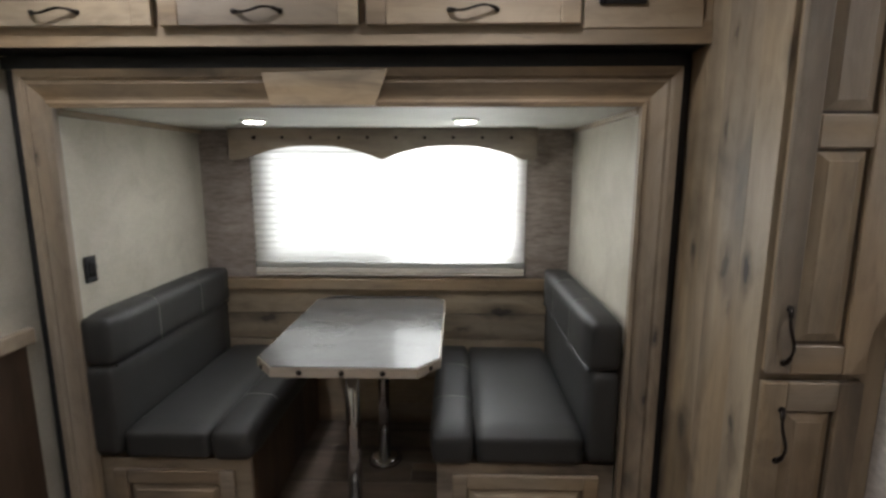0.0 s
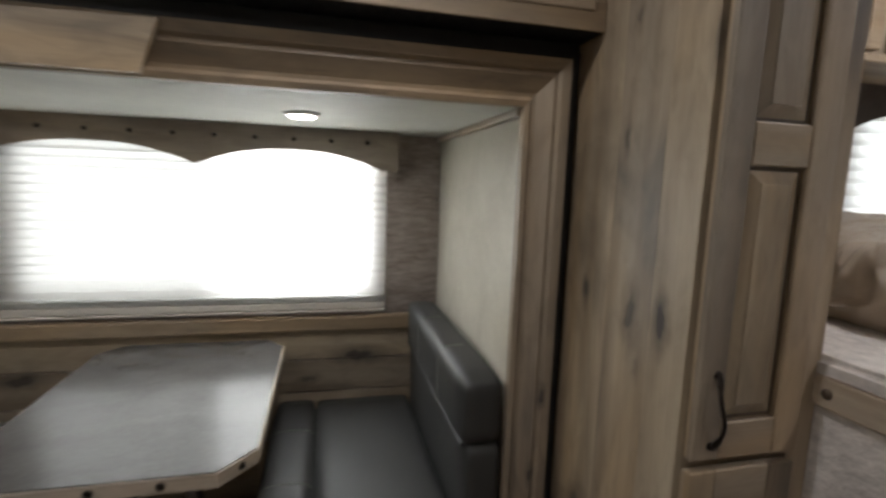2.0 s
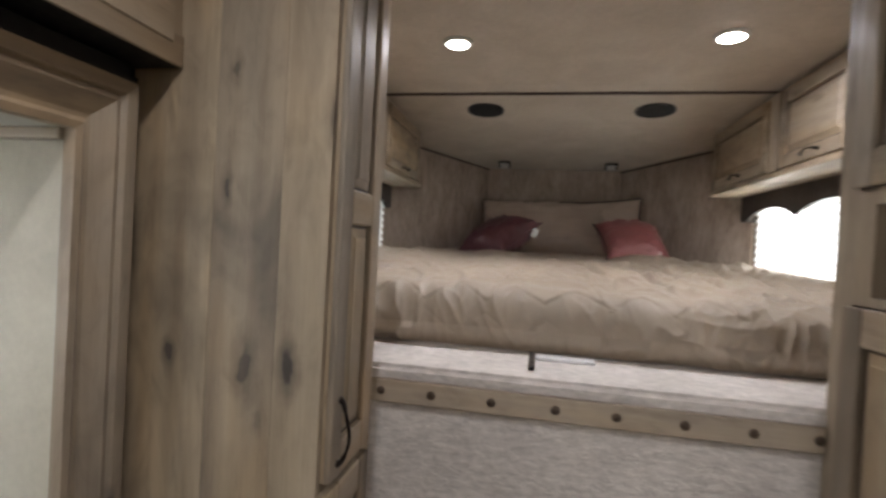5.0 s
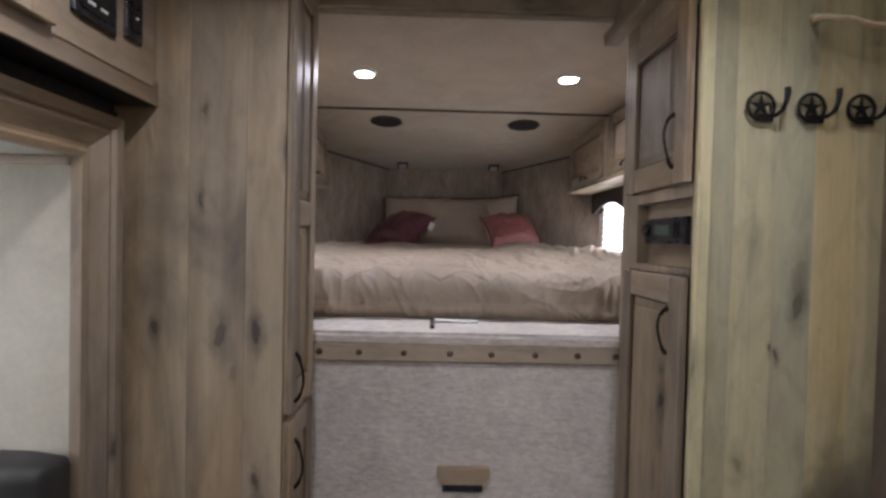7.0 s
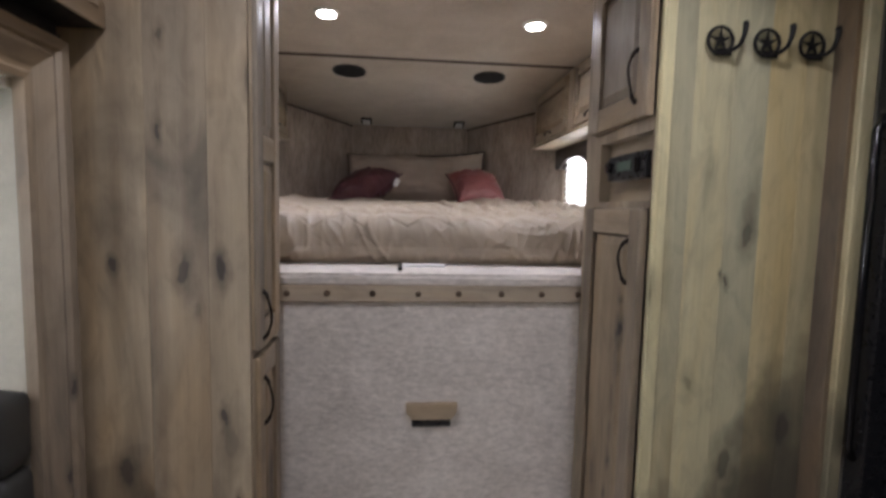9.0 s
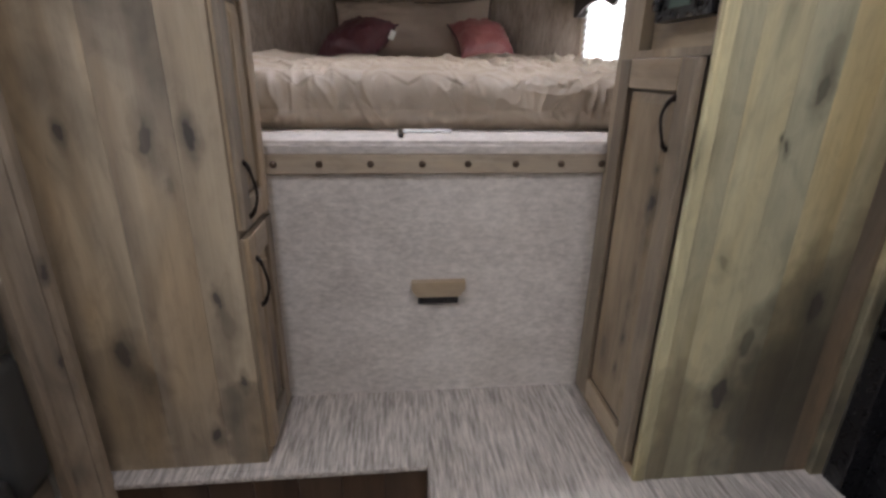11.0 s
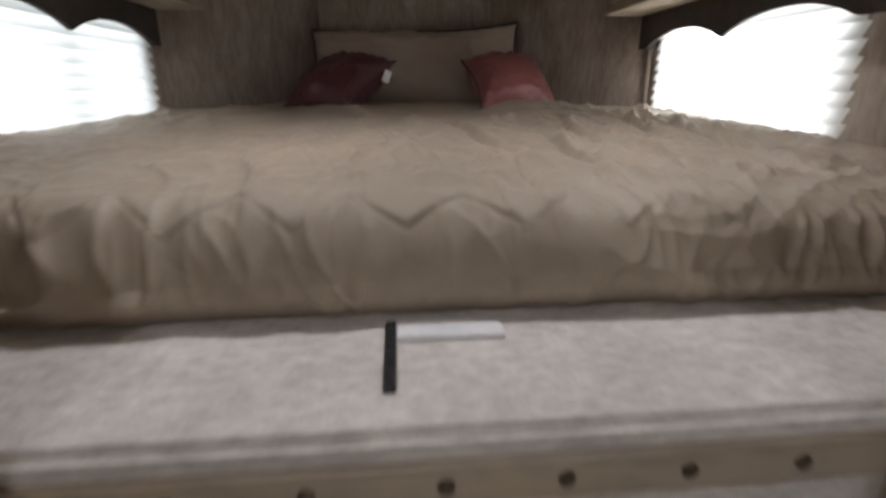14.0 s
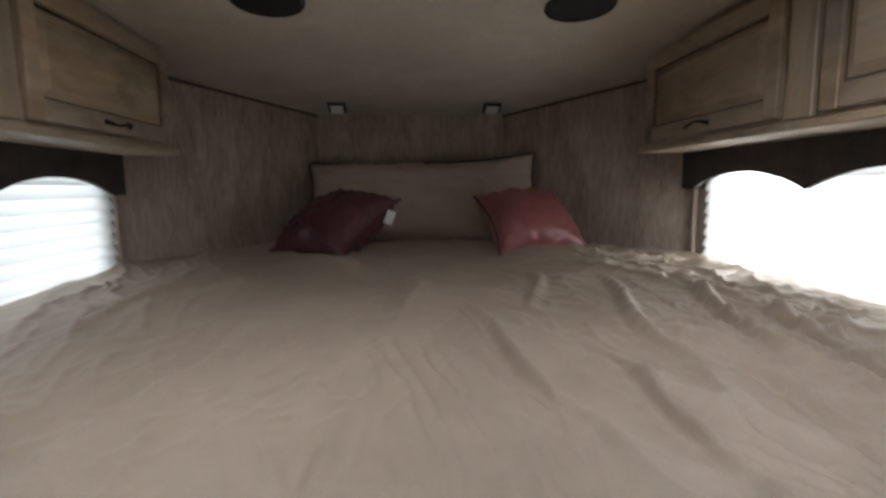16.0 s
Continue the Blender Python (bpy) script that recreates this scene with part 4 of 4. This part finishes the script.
def nose_cabinets(sign, y_wall, label):
    """Low cabinets along the bed space's side wall; sign: +1 faces +y."""
    yf = y_wall + sign * 0.25
    t = thing("bunk_cabinet", (3.0, (y_wall + yf) / 2, 1.85), label, "cabinet", "bed space cabinets")

    def yy(a, b):
        return (min(a, b), max(a, b))
    b0, b1 = yy(y_wall, yf)
    part("body", box((2.03, b0, 1.862), (3.985, b1, 2.235), 0.002), wood_x, t)
    r0, r1 = yy(y_wall, yf + sign * 0.03)
    part("bottom_rail", box((2.03, r0, 1.838), (3.985, r1, 1.8615), 0.004), wood_x, t, "pale bottom rail")
    for x0, x1 in ((2.06, 2.58), (2.62, 3.12), (3.25, 3.95)):
        if sign > 0:
            m = pose(x1, yf, 1.875) @ FACE_BACK
        else:
            m = pose(x0, yf, 1.875)
        cabinet_door(t, m, x1 - x0, 0.335, wood_x, [(0.055, 0.28)], pull=((x1 - x0) / 2, 0.03), pull_turn=90, stile=0.05, plen=0.12)
    f0, f1 = yy(yf, yf + sign * 0.02)
    part("stile", box((3.14, f0, 1.866), (3.225, f1, 2.225), 0.003), wood_z, t, "upright between the doors")
    v = thing("valance", (3.35, y_wall + sign * 0.07, 1.68), "dark scalloped fabric valance over the bed space window", "valance", "bed space valances")
    mm = pose(0, y_wall + sign * 0.075, 0) if sign < 0 else pose(0, y_wall + 0.075, 0)
    part("board", scallop(2.72, 3.97, 1.838, 1.69, 2, 0.016, mm, 0.06), valance_dark, v)
    e0, e1 = yy(y_wall, y_wall + sign * 0.073)
    part("return", box((3.952, e0, 1.69), (3.97, e1, 1.838)), valance_dark, v)


nose_cabinets(1, N_R, "pale raised-panel cabinet above the bed space window")
nose_cabinets(-1, N_L, "pale raised-panel cabinet above the bed space window")

puck("recessed_light", 2.587, 2.035, 2.246, LAMP_POWER)
puck("recessed_light", 2.587, 1.068, 2.246, LAMP_POWER)
# Unseen lights: x 1.05 follows shadows, x -0.1 is added to brighten the room.
for px, py, k, beam in ((-0.1, 1.03, 1.2, 170), (1.05, 1.03, 0.6, 120), (-0.1, 2.06, 1.15, 170), (1.05, 2.06, 0.9, 148)):
    puck("recessed_light", px, py, 2.34, ROOM_POWER * k, r=0.07, beam=beam, spot=1.7)


TILT = math.degrees(math.atan(0.145 / 1.88))
for y in (2.023, 1.114):
    m = pose(3.5, y, on_slope(3.5) - 0.004, 0, TILT, 0)
    t = thing("ceiling_speaker", (3.5, y, on_slope(3.5)), "round black speaker grille in the sloping ceiling", "speaker", "ceiling speakers")
    part("rim", tube([m @ Vector((0.1 * math.cos(a), 0.1 * math.sin(a), -0.001)) for a in [2 * math.pi * i / 36 for i in range(37)]], 0.006, 8), black_plastic, t, "", True)
    part("grille", disc(m, 0.092, 0.1, 0.01, 36), speaker_mesh, t)
for y in (1.991, 1.163):
    m = pose(4.69, y, on_slope(4.69) - 0.016, 0, TILT + 24, 0)
    t = thing("reading_light", (4.69, y, on_slope(4.69)), "small square black reading light with pale lens, switched off", "reading light", "reading lights")
    part("housing", box((-0.042, -0.048, -0.012), (0.042, 0.048, 0.014), 0.006, m=m), black_plastic, t)
    part("lens", box((-0.028, -0.033, -0.017), (0.034, 0.033, -0.0125), 0.003, m=m), white_plastic, t, "pale lens")


# ---- bed ----
def crease(x, y, f, turn, seed):
    """Sharp folds running one way."""
    c, q = math.cos(turn), math.sin(turn)
    u, v = x * c + y * q, -x * q + y * c
    w = noise.noise(Vector((u * f * 0.35, v * f * 0.35, seed + 3.0)))
    return (1 - abs(noise.noise(Vector((u * f * 0.28 + w, v * f + w * 1.4, seed))))) ** 5


# long folds in the comforter: from and to (x, y), height, width
FOLDS = [(3.35, 1.52, 2.55, 1.36, 0.02, 0.014), (3.75, 1.62, 3.1, 1.62, 0.014, 0.024), (3.6, 1.0, 2.7, 1.15, 0.018, 0.016), (3.5, 0.8, 2.8, 0.9, 0.02, 0.016), (3.3, 0.75, 2.6, 0.8, 0.018, 0.016),
         (3.9, 2.2, 3.0, 2.45, 0.014, 0.024), (4.0, 1.9, 3.5, 1.75, 0.014, 0.03), (3.2, 2.0, 2.5, 2.1, 0.008, 0.025), (3.0, 1.3, 2.45, 1.2, 0.016, 0.013), (2.95, 1.1, 2.42, 0.95, 0.016, 0.014),
         (3.7, 1.2, 3.15, 1.32, 0.016, 0.018), (2.8, 1.75, 2.4, 1.8, 0.008, 0.014)]


def comforter():
    """A satin comforter over the mattress: a sheet folded over the front edge, with creases and zigzag quilting."""
    nu, rows = 400, 420
    y0, y1 = 0.42, 2.76
    front, top, rad = 2.292, 1.322, 0.115
    l1, l2 = top - rad - 1.137, math.pi / 2 * rad
    l3 = 4.86 - front - rad
    bm = bmesh.new()
    grid = []
    for j in range(rows + 1):
        s = (j / rows) ** 1.6 * (l1 + l2 + l3)
        if s < l1:
            base, n = Vector((front, 0, 1.137 + s)), Vector((-1, 0, 0))
        elif s < l1 + l2:
            a = (s - l1) / rad
            base, n = Vector((front + rad - rad * math.cos(a), 0, top - rad + rad * math.sin(a))), Vector((-math.cos(a), 0, math.sin(a)))
        else:
            q = s - l1 - l2
            base, n = Vector((front + rad + q, 0, top + 0.085 * (1 - math.exp(-(q / 0.5))))), Vector((0, 0, 1))
        line = []
        for i in range(nu + 1):
            x = base.x
            hi = 2.78 - max(0.0, x - 4.0) * 0.7 - 0.015
            lo = 0.40 + max(0.0, x - 4.0) * 0.71 + 0.015
            y = min(max(y0 + (y1 - y0) * i / nu, lo), hi)
            side_r, side_l = y - lo, hi - y
            d = 0.02 * noise.noise(Vector((x * 1.2, y * 1.4, 3.1))) + 0.006 * noise.noise(Vector((x * 4.0, y * 4.6, 7.7)))
            k = max(0.0, 1 - max(0.0, s - l1 - l2) / 0.4)
            right = min(1.0, max(0.65, (1.9 - y) / 0.7))
            left = min(1.0, max(0.0, (y - 1.9) / 0.3))
            low = math.exp(-((s - l1 * 0.9) / 0.1) ** 2)
            d += 0.02 * k * right * low * crease(s, y, 10.0, 0.25, 5.0) ** 1.5
            d += 0.01 * k * right * low * crease(s, y, 21.0, -0.12, 8.0)
            d += 0.022 * k * left * low * crease(s, y, 9.0, 0.7, 15.0) ** 1.4
            near_r = max(0.0, 1 - (y - 0.95) / 0.35) if y > 0.95 else 1.0
            d += 0.02 * k * near_r * low * crease(s, y, 11.0, 1.1, 25.0) ** 1.4
            ph = ((y - 1.944) / 0.195 + 0.5 + 0.16 * noise.noise(Vector((y * 2.3, 0, 1.0)))) % 1.0
            peak = 0.75 + 0.5 * noise.noise(Vector((math.floor((y - 1.944) / 0.195 + 0.5) * 3.7, 2.0, 0.5)))
            zl = s - (l1 + 0.118) - (0.25 - abs(ph - 0.5)) * 0.2 * peak
            fade = 0.65 + 0.35 * min(1.0, max(0.0, (y - 1.0) / 0.5))
            above = 1 / (1 + math.exp(-max(-30.0, min(30.0, zl / 0.004))))
            d += fade * (0.0095 * above * math.exp(-max(0.0, zl) / 0.05) - 0.003 * math.exp(-((zl + 0.006) / 0.006) ** 2) + 0.0035 * (1 - above) * math.exp(min(0.0, zl) / 0.03))
            if zl < 0.0:
                gather = noise.noise(Vector((y * 24.0, s * 4.0, 3.0))) + 0.6 * noise.noise(Vector((y * 43.0, s * 6.0, 6.0)))
                d += 0.0095 * max(0.0, gather) * math.exp(zl / 0.09) * (0.5 + 0.5 * fade)
            z2 = s - (l1 + 0.01) + (0.25 - abs(ph - 0.5)) * 0.17 * peak
            d -= 0.003 * fade * max(0.0, 0.5 + noise.noise(Vector((y * 3.0, 9.0, 0.0)))) * math.exp(-(z2 / 0.006) ** 2)
            if s < l1:
                d += 0.012 * math.sin(math.pi * s / l1) - 0.025 * (1 - s / l1) ** 2
            if s > l1:
                grow = min(1.0, (s - l1) / 0.25)
                d += grow * (0.014 * crease(x, y, 3.4, 0.45, 1.7) + 0.004 * crease(x, y, 9.0, 0.25, 2.9))
                d += 0.009 * grow * max(0.0, 1 - (s - l1) / 1.4) * (1.5 * crease(x, y, 11.0, 0.08, 12.0) ** 1.6 + 0.8 * crease(x, y, 19.0, -0.15, 14.0) ** 1.5)
                for fx0, fy0, fx1, fy1, fh, fw in FOLDS:
                    ex, ey = fx1 - fx0, fy1 - fy0
                    ln = math.hypot(ex, ey)
                    along = ((x - fx0) * ex + (y - fy0) * ey) / ln
                    off = ((x - fx0) * ey - (y - fy0) * ex) / ln + 0.02 * math.sin(along * 9)
                    if 0 < along < ln and abs(off) < 0.15:
                        w = math.sin(math.pi * along / ln)
                        d += 1.25 * fh * w * (math.exp(-(off / fw) ** 2) - 0.5 * math.exp(-((off - fw * 1.6) / fw) ** 2))
                for side, reach, amp in ((side_r, 1.0, 0.033), (side_l, 0.55, 0.018)):
                    if side < reach:
                        q = (1 - side / reach) * min(1.0, side / 0.25 + 0.1) * grow
                        d += q * amp * (0.9 * crease(x, y, 6.0, 1.0, 9.2) ** 1.5 + 0.8 * crease(x, y, 10.0, 0.35, 4.4) ** 1.6 + 0.5 * crease(x, y, 17.0, 1.9, 6.1) ** 1.5)
                        d -= 0.016 * q ** 2
            if x > 3.7:
                d += 0.03 * min(1.0, (x - 3.7) / 0.3) * max(0.0, math.sin(y * 7.0 + 0.6)) * max(0.0, 1 - abs(x - 3.95) / 0.35)
            if x > 4.0:
                d += 0.015 * math.exp(-((y - 1.5) / 0.5) ** 2) * min(1, x - 4.0)
            line.append(bm.verts.new(Vector((x, y, base.z)) + n * d))
        grid.append(line)
    for a, b in zip(grid, grid[1:]):
        for i in range(nu):
            bm.faces.new((a[i], a[i + 1], b[i + 1], b[i]))
    return bm


bed = thing("bed", (3.5, 1.59, 1.134), "wide platform bed under a rumpled tan satin comforter", "bed")
part("comforter", comforter(), cloth_bed, bed, "tan satin comforter", True)
part("mattress", cushion((2.4, 0.46, 1.136), (4.0, 2.72, 1.24), 0.05), white_plastic, bed, "mattress under the comforter", True)


def pillow_mesh(w, h, d, m, seed, pinch=0.16):
    """A stuffed square pillow: pinched corners, swollen middle, small creases at the seam."""
    n = 26
    bm = bmesh.new()
    faces = []
    for sgn in (-1, 1):
        grid = []
        for j in range(n + 1):
            row = []
            for i in range(n + 1):
                u, v = 2 * i / n - 1, 2 * j / n - 1
                draw = 1 - pinch * (1 - abs(u) ** 2) * abs(v) ** 3, 1 - pinch * (1 - abs(v) ** 2) * abs(u) ** 3
                t = max(0.0, (1 - abs(u) ** 2.4) * (1 - abs(v) ** 2.4)) ** 0.55
                rim = max(abs(u), abs(v))
                cr = 1.3 * (noise.noise(Vector((u * 9 + seed, v * 9, sgn * 2.0))) * 0.2 + noise.noise(Vector((u * 3 + seed, v * 20, 4.0))) * 0.14) * rim * min(1.0, t * 3)
                cr += 0.1 * noise.noise(Vector((u * 2.3 + seed, v * 2.3, sgn * 5.0))) * t
                row.append(Vector((u * w / 2 * draw[1], sgn * (t + cr) * d / 2, v * h / 2 * draw[0])))
            grid.append(row)
        vs = [[bm.verts.new(m @ p) for p in row] for row in grid]
        for a, b in zip(vs, vs[1:]):
            for i in range(n):
                bm.faces.new((a[i], a[i + 1], b[i + 1], b[i]))
    bmesh.ops.remove_doubles(bm, verts=bm.verts, dist=0.0008)
    return bm


def pillow(name, w, h, d, m, mat, label, seed, pipe, pinch=0.16):
    t = thing(name, m.translation, label, "pillow", "pillows on the bed")
    part("cushion", pillow_mesh(w, h, d, m, seed, pinch), mat, t, "", True)
    pts = []
    for k in range(61):
        a = k / 60 * 4
        e, f_ = int(a) % 4, a - int(a)
        c = [(-1, -1), (1, -1), (1, 1), (-1, 1), (-1, -1)]
        u = c[e][0] + (c[e + 1][0] - c[e][0]) * f_
        v = c[e][1] + (c[e + 1][1] - c[e][1]) * f_
        pts.append(m @ Vector((u * w / 2 * (1 - pinch * (1 - v * v) * abs(u) ** 3), 0, v * h / 2 * (1 - pinch * (1 - u * u) * abs(v) ** 3))))
    part("piping", tube(pts, pipe[1], 6), pipe[0], t, "", True)
    return t


# ---- floor planks ----
plank_mesh = {}
random.seed(3)
y = 0.43
while y < 3.5:
    x = -0.66 - random.random() * 0.5
    while x < 1.63:
        x1 = min(x + 0.9, 1.63 if y > 1.6 else 1.15)
        a = max(x, -0.595)
        if x1 - a > 0.05:
            key = round(x1 - a, 2)
            if key not in plank_mesh:
                bm = box((0, 0, 0), (key - 0.002, 0.148, 0.012), 0.0015)
                plank_mesh[key] = link("plank", bm, wood_floor)
                ob = plank_mesh[key]
            else:
                ob = new("plank", plank_mesh[key].data)
            ob.location = (a, y, -0.012)
            under(ob, floor_ob)
        x += 0.9
    y += 0.15

pillow("sham_pillow", 1.05, 0.46, 0.26, pose(4.7, 1.64, 1.63, -20, 0, -90), cloth_sham, "large tan sham pillow with dark piping against the nose wall", 1.0, (cloth_dark, 0.005), 0.05)
pillow("sham_pillow", 0.62, 0.44, 0.12, pose(4.715, 1.22, 1.65, -8, -4, -101), cloth_sham, "tan sham pillow with dark piping tucked behind another pillow", 2.0, (cloth_dark, 0.01), 0.08)
tp = pillow("throw_pillow", 0.46, 0.46, 0.25, pose(4.32, 1.97, 1.535, -60, 0, -128), cloth_red_shaded, "dusty red satin throw pillow with white tag lying back, shade put into its colour", 4.0, (cloth_red_shaded, 0.006))
part("tag", box((-0.02, -0.001, -0.032), (0.02, 0.001, 0.032), 0.0, 1, None, pose(4.25, 1.715, 1.572, -10, 20, -100)), white_plastic, tp, "white fabric tag")
pillow("throw_pillow", 0.44, 0.43, 0.25, pose(4.25, 1.06, 1.535, -55, 0, -80), cloth_red, "dusty red satin throw pillow leaning on the sham", 7.0, (cloth_dark, 0.006))
